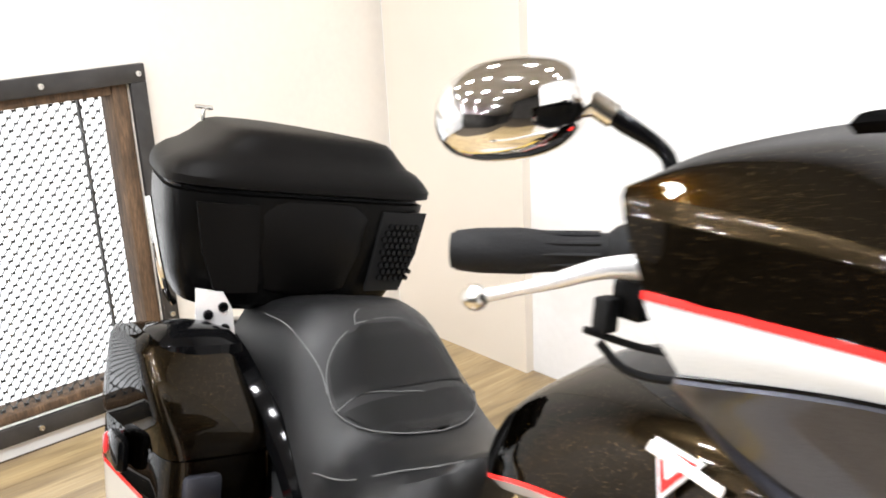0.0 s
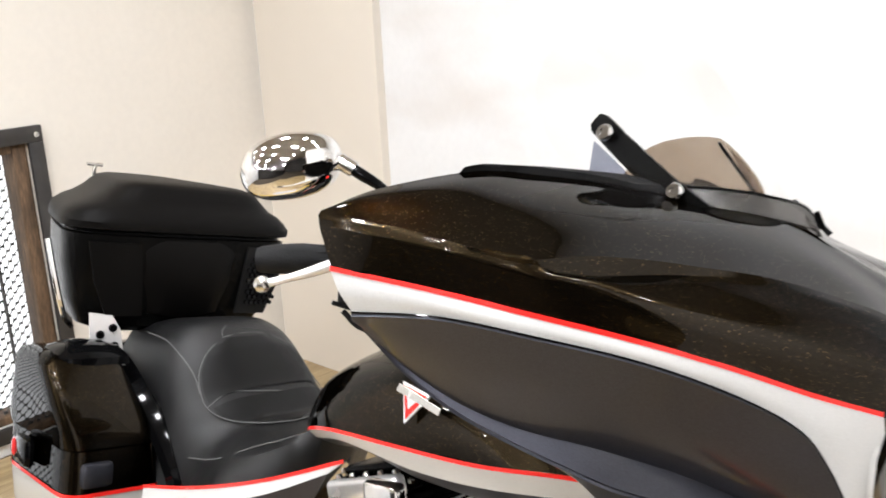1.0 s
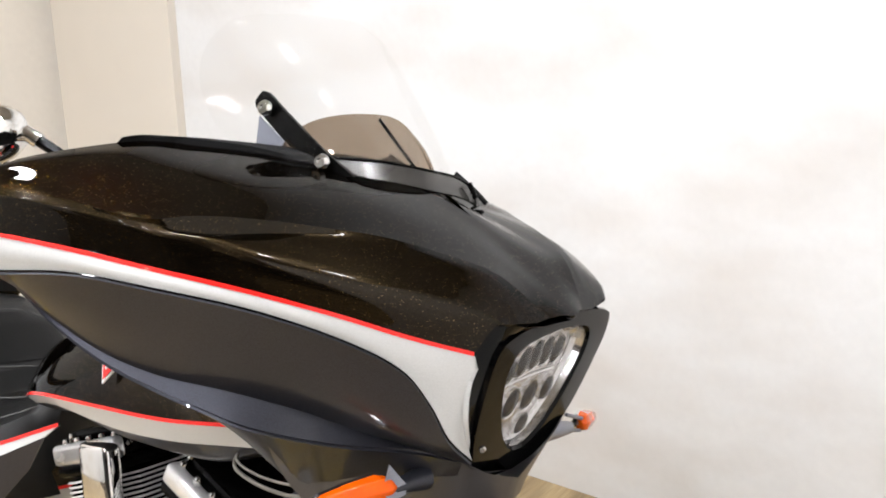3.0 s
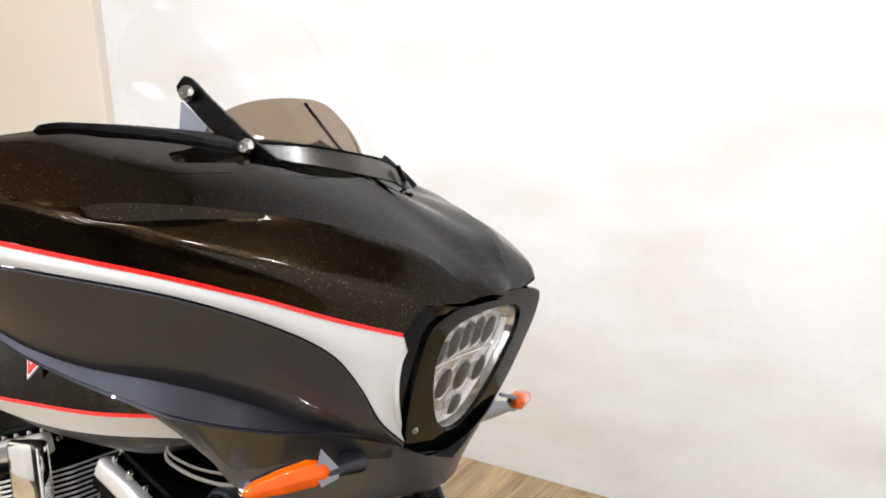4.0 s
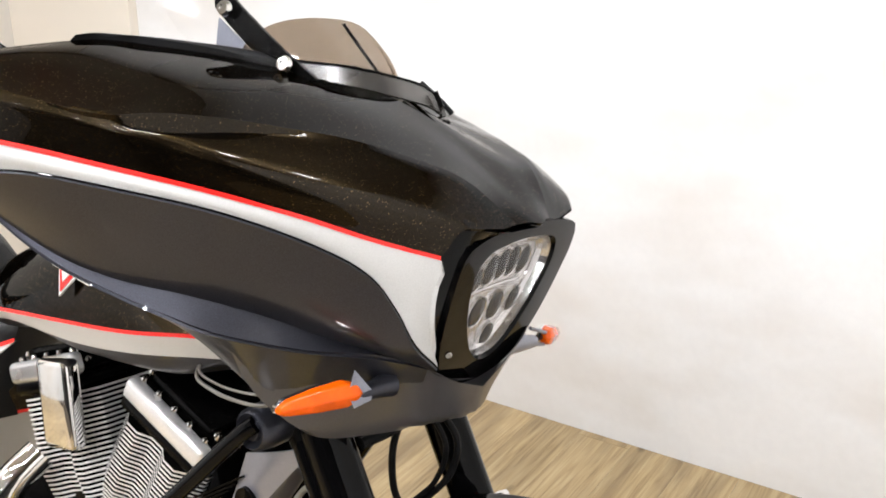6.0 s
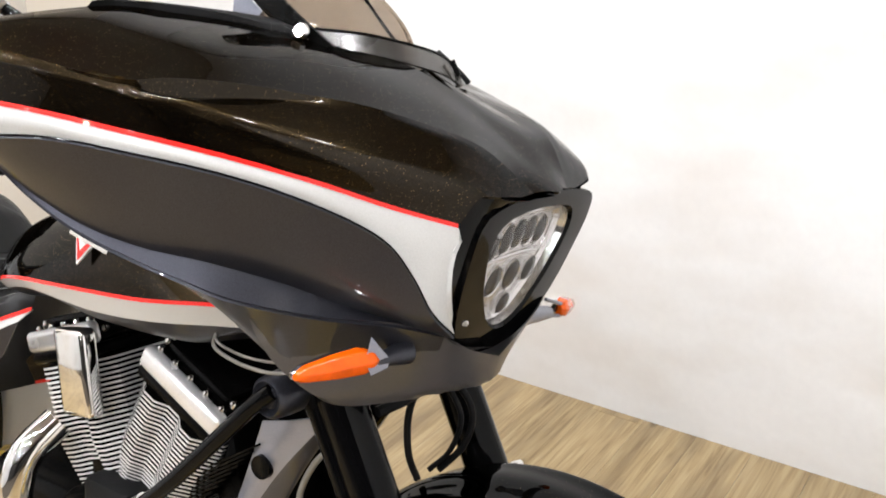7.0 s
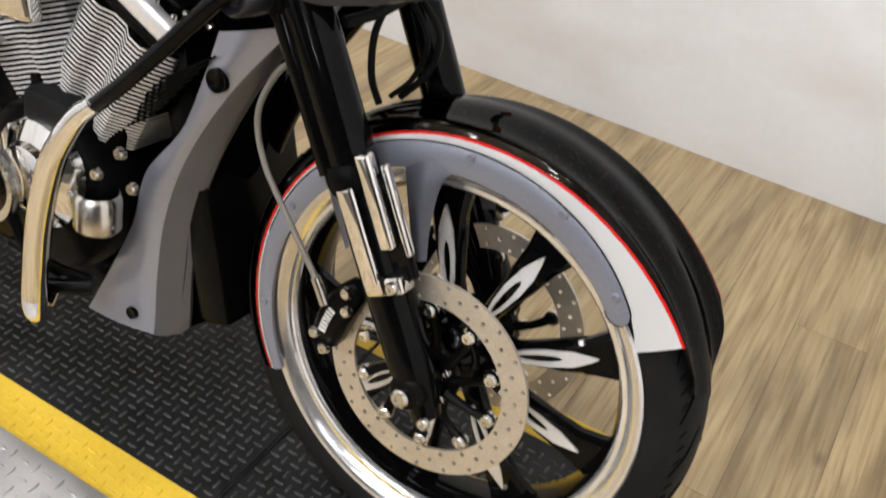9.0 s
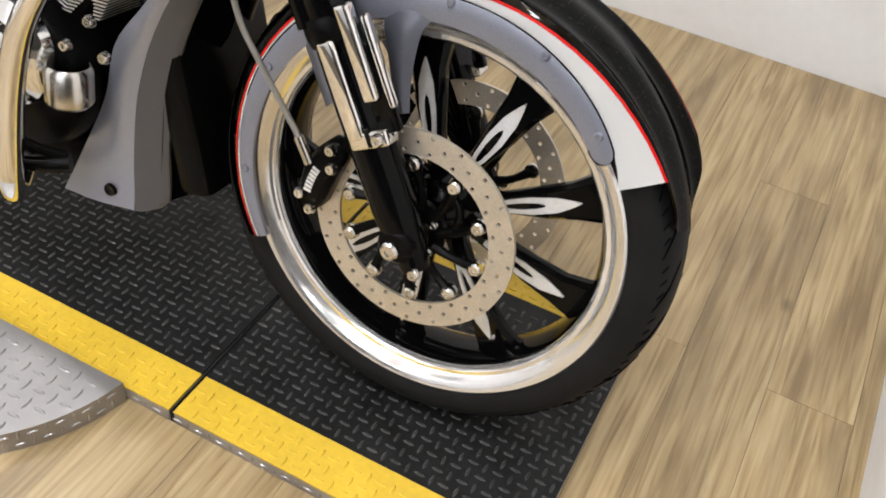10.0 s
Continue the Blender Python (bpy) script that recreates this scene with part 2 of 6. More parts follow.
M_ROTOR = material("brake_disc_steel", (0.62, 0.57, 0.49), rough=0.42, metal=0.8, var=0.06, scale=30, fine=0.08, fine_scale=300, stretch=(1, 1, 1))
M_RUBBER = material("tyre_rubber", (0.008, 0.008, 0.0083), rough=0.6, spec=0.15, var=0.2, scale=15, bump=0.3, bump_scale=300)
M_GROOVE = material("groove_black", (0.003, 0.003, 0.003), rough=0.9, spec=0.0)
M_VINYL = material("black_seat_vinyl", (0.0070, 0.0070, 0.0072), rough=0.36, spec=0.38, var=0.12, scale=12, bump=0.45, bump_scale=650)
M_BOWL = material("smooth_black_vinyl", (0.004, 0.004, 0.004), rough=0.30, spec=0.22, var=0.15, scale=14, bump=0.3, bump_scale=600)
M_LID = material("black_grained_lid", (0.0032, 0.0028, 0.0025), rough=0.42, spec=0.07, var=0.15, scale=14, bump=0.25, bump_scale=600)
M_STITCH = material("seam_stitching", (0.10, 0.10, 0.098), rough=0.7)
M_AMBER = material("amber_lens", (0.80, 0.105, 0.002), rough=0.22, coat=0.5, var=0.15, scale=60)
M_CLEAR = glass_material("clear_screen", (0.99, 0.99, 0.988), 0.05, 0.003)
M_SMOKE = glass_material("smoked_screen", (0.62, 0.55, 0.48), 0.04, 0.06)
M_BASEGLASS = glass_material("dark_screen_foot", (0.30, 0.285, 0.27), 0.25, 0.16)
M_LENS = glass_material("headlight_glass", (0.97, 0.97, 0.98), 0.02, 0.05)
M_REFLECT = material("headlight_reflector", (0.70, 0.69, 0.68), rough=0.16, metal=0.9, var=0.12, scale=40, rough_var=0.06, bump=0.25, bump_scale=140)
M_LED = material("led_optic", (0.05, 0.048, 0.046), rough=0.18, metal=0.0, coat=0.4, var=0.3, scale=60)
M_REDLENS = material("red_tail_lens", (0.5, 0.02, 0.02), rough=0.15, coat=1.0)
M_BADGE = material("badge_white", (0.75, 0.74, 0.73), rough=0.3, metal=0.3)
M_HOSE = material("braided_hose", (0.24, 0.225, 0.20), rough=0.4, metal=0.6, bump=0.6, bump_scale=900)



# ---- mesh helpers ----
def part(name, bm, mat, parent=None, label="", smooth=True):
    me = bpy.data.meshes.new(name)
    bmesh.ops.recalc_face_normals(bm, faces=bm.faces)
    if smooth:
        for f in bm.faces:
            f.smooth = True
        for e in bm.edges:
            if len(e.link_faces) == 2 and e.calc_face_angle(0) > 0.65:
                e.smooth = False
    bm.to_mesh(me)
    bm.free()
    me.materials.append(mat)
    ob = new(name, me)
    if parent is not None:
        ob.parent = parent
    if label:
        tagged(ob, label)
    return ob


def spline(pts, n):
    """n points along a Catmull-Rom curve through pts, even in arc length."""
    p = [Vector(q) for q in pts]
    p = [2 * p[0] - p[1]] + p + [2 * p[-1] - p[-2]]
    out = []
    for i in range(1, len(p) - 2):
        for k in range(16):
            t = k / 16
            a, b, c, d = p[i - 1], p[i], p[i + 1], p[i + 2]
            out.append(0.5 * (2 * b + (c - a) * t + (2 * a - 5 * b + 4 * c - d) * t * t + (3 * b - a - 3 * c + d) * t ** 3))
    out.append(p[-2])
    s = [0.0]
    for a, b in zip(out, out[1:]):
        s.append(s[-1] + (b - a).length)
    res, j = [], 0
    for k in range(n):
        q = s[-1] * k / (n - 1)
        while j < len(s) - 2 and s[j + 1] < q:
            j += 1
        h = (q - s[j]) / max(1e-9, s[j + 1] - s[j])
        res.append(out[j].lerp(out[j + 1], min(1, max(0, h))))
    return res


def skin(bm, rows, close=False, closed_rows=False):
    """Quads between rows of points of one length."""
    vs = [[bm.verts.new(p) for p in r] for r in rows]
    m = len(rows[0])
    pairs = list(zip(vs, vs[1:])) + ([(vs[-1], vs[0])] if closed_rows else [])
    for a, b in pairs:
        for i in range(m if close else m - 1):
            k = (i + 1) % m
            if len({a[i], a[k], b[k], b[i]}) == 4:
                bm.faces.new((a[i], a[k], b[k], b[i]))
    return vs


def loft(curves, n=28, m=3, thick=0.0, bm=None, mirror=None):
    """A surface through guide curves: each resampled to n points, with m spans from guide to guide."""
    bm = bm or bmesh.new()
    g = [spline(c, n) for c in curves]
    cols = [spline([q[i] for q in g], (len(g) - 1) * m + 1) if len(g) > 2 else [g[0][i].lerp(g[1][i], k / m) for k in range(m + 1)] for i in range(n)]
    rows = [[c[k] for c in cols] for k in range(len(cols[0]))]
    sets = [rows]
    if mirror is not None:
        sets.append([[Vector((p.x, 2 * mirror - p.y, p.z)) for p in r] for r in rows])
    for r in sets:
        skin(bm, r)
    if mirror is not None:
        bmesh.ops.remove_doubles(bm, verts=bm.verts, dist=0.0008)
    if thick:
        bmesh.ops.recalc_face_normals(bm, faces=bm.faces)
        bmesh.ops.solidify(bm, geom=bm.faces[:], thickness=thick)
    return bm


def sweep(bm, pts, r, seg=10, n=None, cap=True):
    """A round tube along a curve; r a number or a list of radii for the points."""
    path = spline(pts, n or max(8, 6 * len(pts))) if n != 0 else [Vector(p) for p in pts]
    cnt = len(path)
    rows, up = [], Vector((0.13, 0.27, 0.95))
    for i, p in enumerate(path):
        d = (path[min(i + 1, cnt - 1)] - path[max(i - 1, 0)]).normalized()
        a = d.cross(up)
        if a.length < 0.05:
            a = d.cross(Vector((1, 0, 0)))
        a.normalize()
        b = d.cross(a)
        up = a.cross(d)
        q = i / max(1, cnt - 1)
        rr = r if not isinstance(r, (list, tuple)) else float(np.interp(q, np.linspace(0, 1, len(r)), r))
        rows.append([p + rr * (a * math.cos(2 * math.pi * k / seg) + b * math.sin(2 * math.pi * k / seg)) for k in range(seg)])
    vs = skin(bm, rows, close=True)
    if cap:
        bm.faces.new(vs[0])
        bm.faces.new(list(reversed(vs[-1])))
    return bm


def tube(pts, r, seg=10, n=None):
    return sweep(bmesh.new(), pts, r, seg, n)


def lathe(profile, seg=48, centre=(0, 0, 0), axis="y", bm=None, closed=False, arc=(0, 2 * math.pi)):
    """Turns (radius, height) pairs about an axis through centre."""
    bm = bm or bmesh.new()
    full = abs(arc[1] - arc[0] - 2 * math.pi) < 1e-6
    cnt = seg if full else seg + 1
    rows = []
    for r, h in profile:
        ring = []
        for k in range(cnt):
            a = arc[0] + (arc[1] - arc[0]) * k / seg
            c, s = r * math.cos(a), r * math.sin(a)
            p = {"y": (c, h, s), "z": (c, s, h), "x": (h, c, s)}[axis]
            ring.append(Vector(p) + Vector(centre))
        rows.append(ring)
    skin(bm, rows, close=full, closed_rows=closed)
    return bm


def box(bm, x0, x1, y0, y1, z0, z1, bevel=0.0, seg=2, m=None):
    r = bmesh.ops.create_cube(bm, size=1.0, matrix=Matrix.Translation(((x0 + x1) / 2, (y0 + y1) / 2, (z0 + z1) / 2)) @ Matrix.Diagonal((x1 - x0, y1 - y0, z1 - z0, 1)))
    if bevel:
        es = list({e for v in r["verts"] for e in v.link_edges})
        r = bmesh.ops.bevel(bm, geom=es, offset=bevel, segments=seg, affect="EDGES", profile=0.5)
    vs = list({v for v in r["verts"]})
    if m is not None:
        bmesh.ops.transform(bm, matrix=m, verts=vs)
    return bm


def blob(bm, m, u=16, v=10):
    """An ellipsoid."""
    bmesh.ops.create_uvsphere(bm, u_segments=u, v_segments=v, radius=1.0, matrix=m)
    return bm


def bolt(bm, p, d, r=0.008, h=0.006):
    """A button-head bolt at p whose head points along d."""
    m = Matrix.Translation(p) @ Vector(d).to_track_quat("Z", "Y").to_matrix().to_4x4()
    q = bmesh.new()
    lathe([(0.0, h * 0.7), (r * 0.35, h * 0.7), (r * 0.4, h), (r * 0.75, h), (r, h * 0.5), (r, 0.0)], 12, axis="z", bm=q)
    bmesh.ops.transform(q, matrix=m, verts=q.verts)
    me = bpy.data.meshes.new("tmp")
    q.to_mesh(me)
    q.free()
    bm.from_mesh(me)
    bpy.data.meshes.remove(me)
    return bm


def bolts(name, items, mat, parent, r=0.008, h=0.006, label=""):
    """One part for each bolt of (place, direction)."""
    for p, d in items:
        part(name, bolt(bmesh.new(), p, d, r, h), mat, parent, label)


def both(name, curves, n, m, thick, mid, mat, parent, label=""):
    """A lofted part and its mirror image over y = mid."""
    part(name, loft(curves, n, m, thick), mat, parent, label)
    part(name, loft([[(x, 2 * mid - y, z) for x, y, z in c] for c in curves], n, m, thick), mat, parent, label)


def plane_cut(outline, depth, m, bevel=0.0):
    """A flat plate from a closed outline of (u, v), depth thick, placed by m."""
    bm = bmesh.new()
    f = bm.faces.new([bm.verts.new((u, v, 0)) for u, v in outline])
    r = bmesh.ops.extrude_face_region(bm, geom=[f])
    vs = [g for g in r["geom"] if isinstance(g, bmesh.types.BMVert)]
    bmesh.ops.translate(bm, verts=vs, vec=(0, 0, depth))
    if bevel:
        bmesh.ops.bevel(bm, geom=bm.edges[:], offset=bevel, segments=1, affect="EDGES")
    bmesh.ops.transform(bm, matrix=m, verts=bm.verts)
    return bm


def empty(name, m=None, label="", category="", group="", kind=""):
    ob = new(name)
    ob.empty_display_size = 0.1
    if m is not None:
        ob.matrix_world = m
    return tagged(ob, label, category, group, kind)

# ---- the room ----
FLOOR = -0.03
WALL_Y, SIDE_X, REAR_X, BACK_Y, TOP = 1.42, 0.72, -2.98, -9.6, 2.7


def slab(name, x0, x1, y0, y1, z0, z1, mat, label, bevel=0.0):
    bm = bmesh.new()
    box(bm, x0, x1, y0, y1, z0, z1, bevel)
    return tagged(part(name, bm, mat, None, smooth=False), label, name.rsplit("_", 1)[0], kind="structure")


slab("floor", REAR_X - 0.1, 4.0, BACK_Y, WALL_Y + 0.1, FLOOR - 0.1, FLOOR - 0.004, M_SUB, "floor base under the wood-look planks")
slab("wall_back", REAR_X - 0.1, SIDE_X + 0.12, WALL_Y, WALL_Y + 0.12, FLOOR - 0.1, TOP, M_WALL, "white painted wall with soft shade streaks painted in")
slab("wall_side", SIDE_X, SIDE_X + 0.12, -0.9, WALL_Y, FLOOR - 0.1, TOP, M_WALL, "white painted end wall beside the stand")
slab("wall_showroom", REAR_X - 0.1, 4.0, BACK_Y - 0.12, BACK_Y, FLOOR - 0.1, TOP, M_DARKWALL, "dark far showroom wall")
slab("wall_end", 4.0, 4.12, BACK_Y, WALL_Y + 0.1, FLOOR - 0.1, TOP, M_DARKWALL, "dark end wall of the showroom")
slab("wall_close", SIDE_X + 0.12, 4.0, WALL_Y, WALL_Y + 0.1, FLOOR - 0.1, TOP, M_DARKWALL, "dark wall beyond the stand")
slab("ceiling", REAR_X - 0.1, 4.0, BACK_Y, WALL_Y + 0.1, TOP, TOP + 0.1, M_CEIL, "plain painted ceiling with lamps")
slab("trim_pilaster", -2.93, -2.26, WALL_Y - 0.035, WALL_Y - 0.001, FLOOR, TOP - 0.01, M_PANEL, "flat cream upright panel on the wall")

# rear wall with the opening behind the mesh
WY0, WY1, WZ0, WZ1 = -1.15, 0.452, 0.068, 1.012
slab("wall_rear", REAR_X - 0.12, REAR_X, WY1, WALL_Y, FLOOR - 0.1, TOP, M_REAR, "cream painted wall beside the mesh opening")
slab("wall_rear_upper", REAR_X - 0.12, REAR_X, WY0, WY1, WZ1, TOP, M_REAR, "cream painted wall over the mesh opening")
slab("wall_rear_lower", REAR_X - 0.12, REAR_X, WY0, WY1, FLOOR - 0.1, WZ0, M_BASE, "white painted sill wall under the mesh opening")
slab("wall_rear_far", REAR_X - 0.12, REAR_X, BACK_Y, WY0, FLOOR - 0.1, TOP, M_WALL, "white painted wall past the mesh opening")
slab("backdrop", REAR_X - 0.62, REAR_X - 0.6, WY0 - 0.6, WY1 + 0.6, -0.3, 1.7, M_SKYPANE, "bright white daylight behind the mesh")

for lx, ly, watts in LAMPS:
    lamp = empty("ceiling_lamp", pose(lx, ly, TOP), "slim white rectangular ceiling lamp, switched on", "lamp", "ceiling lamps")
    bm = bmesh.new()
    box(bm, -0.11, 0.11, -0.07, 0.07, -0.03, -0.002, 0.004)
    part("housing", bm, M_BASE, lamp)

# mesh window: steel angle frame, timber liner, expanded metal
win = empty("window_1", pose(REAR_X, 0, 0), "old timber and steel framed window filled with expanded metal mesh", "window", kind="structure")
for nm, y0, y1, z0, z1 in (("top", WY0, WY1 + 0.05, WZ1, WZ1 + 0.055), ("bottom", WY0, WY1 + 0.05, WZ0 - 0.055, WZ0), ("side", WY1, WY1 + 0.05, WZ0, WZ1)):
    bm = bmesh.new()
    box(bm, 0.002, 0.022, y0, y1, z0, z1, 0.003)
    part("steel_frame", bm, M_STEEL, win, "dark riveted steel angle")
    bm = bmesh.new()
    if nm == "side":
        box(bm, -0.10, -0.004, WY1 - 0.05, WY1 - 0.002, WZ0 + 0.002, WZ1 - 0.002, 0.004)
    elif nm == "top":
        box(bm, -0.10, -0.004, WY0, WY1 - 0.052, WZ1 - 0.03, WZ1 - 0.002, 0.004)
    else:
        box(bm, -0.10, -0.004, WY0, WY1 - 0.052, WZ0 + 0.002, WZ0 + 0.03, 0.004)
    part("timber_liner", bm, M_RUST, win, "weathered brown timber")
for y, z in ((0.478, 1.038), (0.19, 1.038), (-0.09, 1.038), (0.478, 0.27), (0.478, 0.65), (0.02, 0.04), (-0.3, 0.04)):
    bm = bmesh.new()
    bolt(bm, (0.022, y, z), (1, 0, 0), 0.011, 0.008)
    part("rivet", bm, M_ALLOY, win)
part("inner_post", box(bmesh.new(), -0.13, -0.11, 0.335, 0.343, WZ0 + 0.002, WZ1 - 0.002, 0.002), M_MESH, win, "thin grey post behind the mesh")
bm = bmesh.new()
step_y, step_z = 0.034, 0.0185
rows_n, cols_n = int((WZ1 - WZ0) / step_z), int((WY1 - 0.05 - WY0) / step_y)


def strand(bm, a, b, w=0.0009):
    d = (b - a).normalized()
    s = Vector((0, -d.z, d.y)) * w
    o = Vector((0.006, 0, 0))
    v = [bm.verts.new(q) for q in (a - s, b - s, b + s, a + s)]
    u = [bm.verts.new(q) for q in (a - s - o, b - s - o, b + s - o, a + s - o)]
    bm.faces.new(v)
    bm.faces.new(u[::-1])
    bm.faces.new((v[0], v[1], u[1], u[0]))
    bm.faces.new((v[3], v[2], u[2], u[3]))


for r in range(rows_n + 1):
    for c in range(cols_n):
        y0 = WY0 + c * step_y
        z = WZ0 + r * step_z
        p, q = Vector((-0.03, y0, z)), Vector((-0.03, y0 + step_y / 2, z + step_z))
        if q.z <= WZ1:
            node = p if r % 2 == 0 else q - Vector((0, 0, step_z))
            strand(bm, node - Vector((0, 0.007, 0)), node + Vector((0, 0.007, 0)), 0.0026)
            if r % 2 == 0:
                strand(bm, p, q)
                strand(bm, Vector((-0.03, y0 + step_y, z)), q)
            else:
                strand(bm, Vector((-0.03, y0 + step_y / 2, z)), Vector((-0.03, y0, z + step_z)))
                strand(bm, Vector((-0.03, y0 + step_y / 2, z)), Vector((-0.03, y0 + step_y, z + step_z)))
part("mesh", bm, M_MESH, win, "dark expanded metal mesh", smooth=False)

# ---- the stand: a tread-plate lift ----
stand = empty("lift_platform", pose(0, 0, 0), "black tread-plate motorcycle lift with yellow edge stripes", "lift")
PX = 0.30
DECKS = [(-2.30, -0.2845), (-0.2755, PX)]
for x0, x1 in DECKS:
    bm = bmesh.new()
    box(bm, x0, x1, -0.302, 0.302, FLOOR, -0.004, 0.002)
    part("deck", bm, M_ALU, stand, "bare aluminium tread edge")
    for nm, y0, y1, mt in (("deck_paint", -0.219, 0.219, M_PLATE), ("edge_stripe", -0.302, -0.220, M_YELLOW), ("edge_stripe", 0.220, 0.302, M_YELLOW)):
        bm = bmesh.new()
        box(bm, x0, x1, y0, y1, -0.0036, 0.0, 0.0)
        part(nm, bm, mt, stand, "worn yellow painted stripe" if nm == "edge_stripe" else "black painted tread plate", smooth=False)


part("joint", box(bmesh.new(), -0.284, -0.276, -0.301, 0.301, FLOOR + 0.001, -0.007), M_MATTE, stand, "dark gap between the deck plates", smooth=False)


def lozenges(x0, x1, y0, y1, z, pitch=0.0205, length=0.0205, width=0.0055, height=0.0020, keep=None):
    bm = bmesh.new()
    nx, ny = int((x1 - x0) / pitch), int((y1 - y0) / pitch)
    for i in range(nx):
        for j in range(ny):
            cx, cy = x0 + (i + 0.5) * pitch, y0 + (j + 0.5) * pitch
            if keep and not keep(cx, cy):
                continue
            a = math.radians(90 if (i + j) % 2 else 0) + math.radians(random.uniform(-2, 2))
            d, s = Vector((math.cos(a), math.sin(a), 0)), Vector((-math.sin(a), math.cos(a), 0))
            c = Vector((cx, cy, z))
            ring = [d * length / 2, d * length / 4 + s * width / 2, -d * length / 4 + s * width / 2, -d * length / 2, -d * length / 4 - s * width / 2, d * length / 4 - s * width / 2]
            lo_ = [bm.verts.new(c + q) for q in ring]
            hi_ = [bm.verts.new(c + q * 0.6 + Vector((0, 0, height))) for q in ring]
            bm.faces.new(hi_)
            for k in range(6):
                bm.faces.new((lo_[k], lo_[(k + 1) % 6], hi_[(k + 1) % 6], hi_[k]))
    return bm


for x0, x1 in ((-1.5, -0.285), (-0.275, PX)):
    tagged(part("tread_pattern", lozenges(x0, x1, -0.214, 0.214, 0.0), M_TREAD, stand, "raised worn lozenge tread, glints in its paler colour", smooth=False), kind="stuff")
    for y0, y1 in ((-0.3, -0.222), (0.222, 0.3)):
        tagged(part("tread_pattern", lozenges(x0, x1, y0, y1, 0.0), M_YELLOW, stand, "raised yellow lozenge tread", smooth=False), kind="stuff")
edge = lozenges(-1.2, PX, 0.0, 0.024, 0.0, pitch=0.020, length=0.018)
bmesh.ops.transform(edge, matrix=Matrix.Translation((0, -0.302, FLOOR + 0.002)) @ Matrix.Rotation(math.pi / 2, 4, "X"), verts=edge.verts)
tagged(part("edge_tread", edge, M_ALU, stand, "aluminium tread along the edge", smooth=False), kind="stuff")

# round tread-plate pad beside the lift, cut straight along its edge
pad = empty("step_pad", pose(-0.69, -0.25, 0), "rounded aluminium tread-plate step beside the lift", "step")
PR, CUT = 0.327, -0.056
a0 = math.asin(CUT / PR)
ring = [(PR * math.cos(a), PR * math.sin(a)) for a in np.linspace(math.pi - a0, 2 * math.pi + a0, 40)]
part("plate", plane_cut(ring, 0.044, pose(0, 0, FLOOR)), M_ALU, pad, "dull aluminium tread plate", smooth=False)
tagged(part("tread_pattern", lozenges(-0.33, 0.33, -0.33, CUT, 0.014, pitch=0.026, length=0.026, width=0.0065, height=0.0022, keep=lambda x, y: x * x + y * y < (PR - 0.014) ** 2 and y < CUT - 0.01), M_ALU, pad, smooth=False), kind="stuff")

side = lozenges(0.0, PR * (math.pi + 2 * a0), 0.0, 0.042, 0.0, pitch=0.0205, length=0.019)
for v in side.verts:
    a, r = math.pi - a0 + v.co.x / PR, PR + v.co.z
    v.co = Vector((r * math.cos(a), r * math.sin(a), FLOOR + 0.002 + v.co.y))
tagged(part("edge_tread", side, M_ALU, pad, "aluminium tread round the rim", smooth=False), kind="stuff")

# ---- the motorcycle: x ahead, y to its left, z up from the tyre's foot ----
bike = empty("motorcycle", pose(0, -0.055, 0, -9, 0, 0), "black, silver and grey touring motorcycle leaning on a lift", "motorcycle")
AX = Vector((0, 0, 0.35))
MID = -0.045          # mid plane of the fairing


def pt(r, deg, y):
    a = math.radians(deg)
    return Vector((r * math.cos(a), y, 0.35 + r * math.sin(a)))


# front wheel
wheel = empty("front_wheel", None, "black spoked front wheel with polished rim edge")
wheel.parent = bike
PROF = [(0.279, -0.050), (0.288, -0.058), (0.303, -0.063), (0.320, -0.062), (0.333, -0.055), (0.3425, -0.040), (0.348, -0.020), (0.350, 0.0)]
PROF = PROF + [(r, -h) for r, h in PROF[-2::-1]]
tyre = part("tyre", lathe(PROF, 96, AX, "y"), M_RUBBER, wheel, "black rubber tyre with curved tread grooves")
bm = bmesh.new()
for k in range(26):
    for sgn in (-1, 1):
        a0 = 360 / 26 * k + (0 if sgn < 0 else 7)
        sweep(bm, [pt(0.3330, a0, sgn * 0.0562), pt(0.3428, a0 + 5, sgn * 0.040), pt(0.3484, a0 + 11, sgn * 0.018)], [0.0008, 0.0019, 0.0012], 5, 7)
        for q in (3.5, 7.0, 10.5):
            sweep(bm, [pt(0.3338, a0 + q, sgn * 0.0552), pt(0.3395, a0 + q + 1.2, sgn * 0.0462)], [0.0007, 0.0010], 5, 3)
part("tread_groove", bm, M_GROOVE, tyre, "dark tread grooves")
RIM = [(0.276, -0.046), (0.285, -0.054), (0.289, -0.060), (0.286, -0.0635), (0.278, -0.062), (0.270, -0.056), (0.264, -0.050), (0.258, -0.050), (0.254, -0.046), (0.252, -0.038)]
part("rim_edge", lathe(RIM, 96, AX, "y"), M_RIM, wheel, "machined bright rim edge")
part("rim_edge", lathe([(r, -h) for r, h in RIM], 96, AX, "y"), M_RIM, wheel)
part("rim_barrel", lathe([(0.252, -0.04), (0.246, -0.03), (0.244, 0.0), (0.246, 0.03), (0.252, 0.04), (0.268, 0.045), (0.27, 0.0), (0.268, -0.045)], 96, AX, "y", closed=True), M_GLOSS, wheel)
bm = lathe([(0.0, -0.05), (0.03, -0.05), (0.036, -0.045), (0.045, -0.04), (0.05, -0.03), (0.05, 0.03), (0.045, 0.04), (0.036, 0.045), (0.0, 0.05)], 32, AX, "y")
part("hub", bm, M_GLOSS, wheel)
SPIN = 26.0
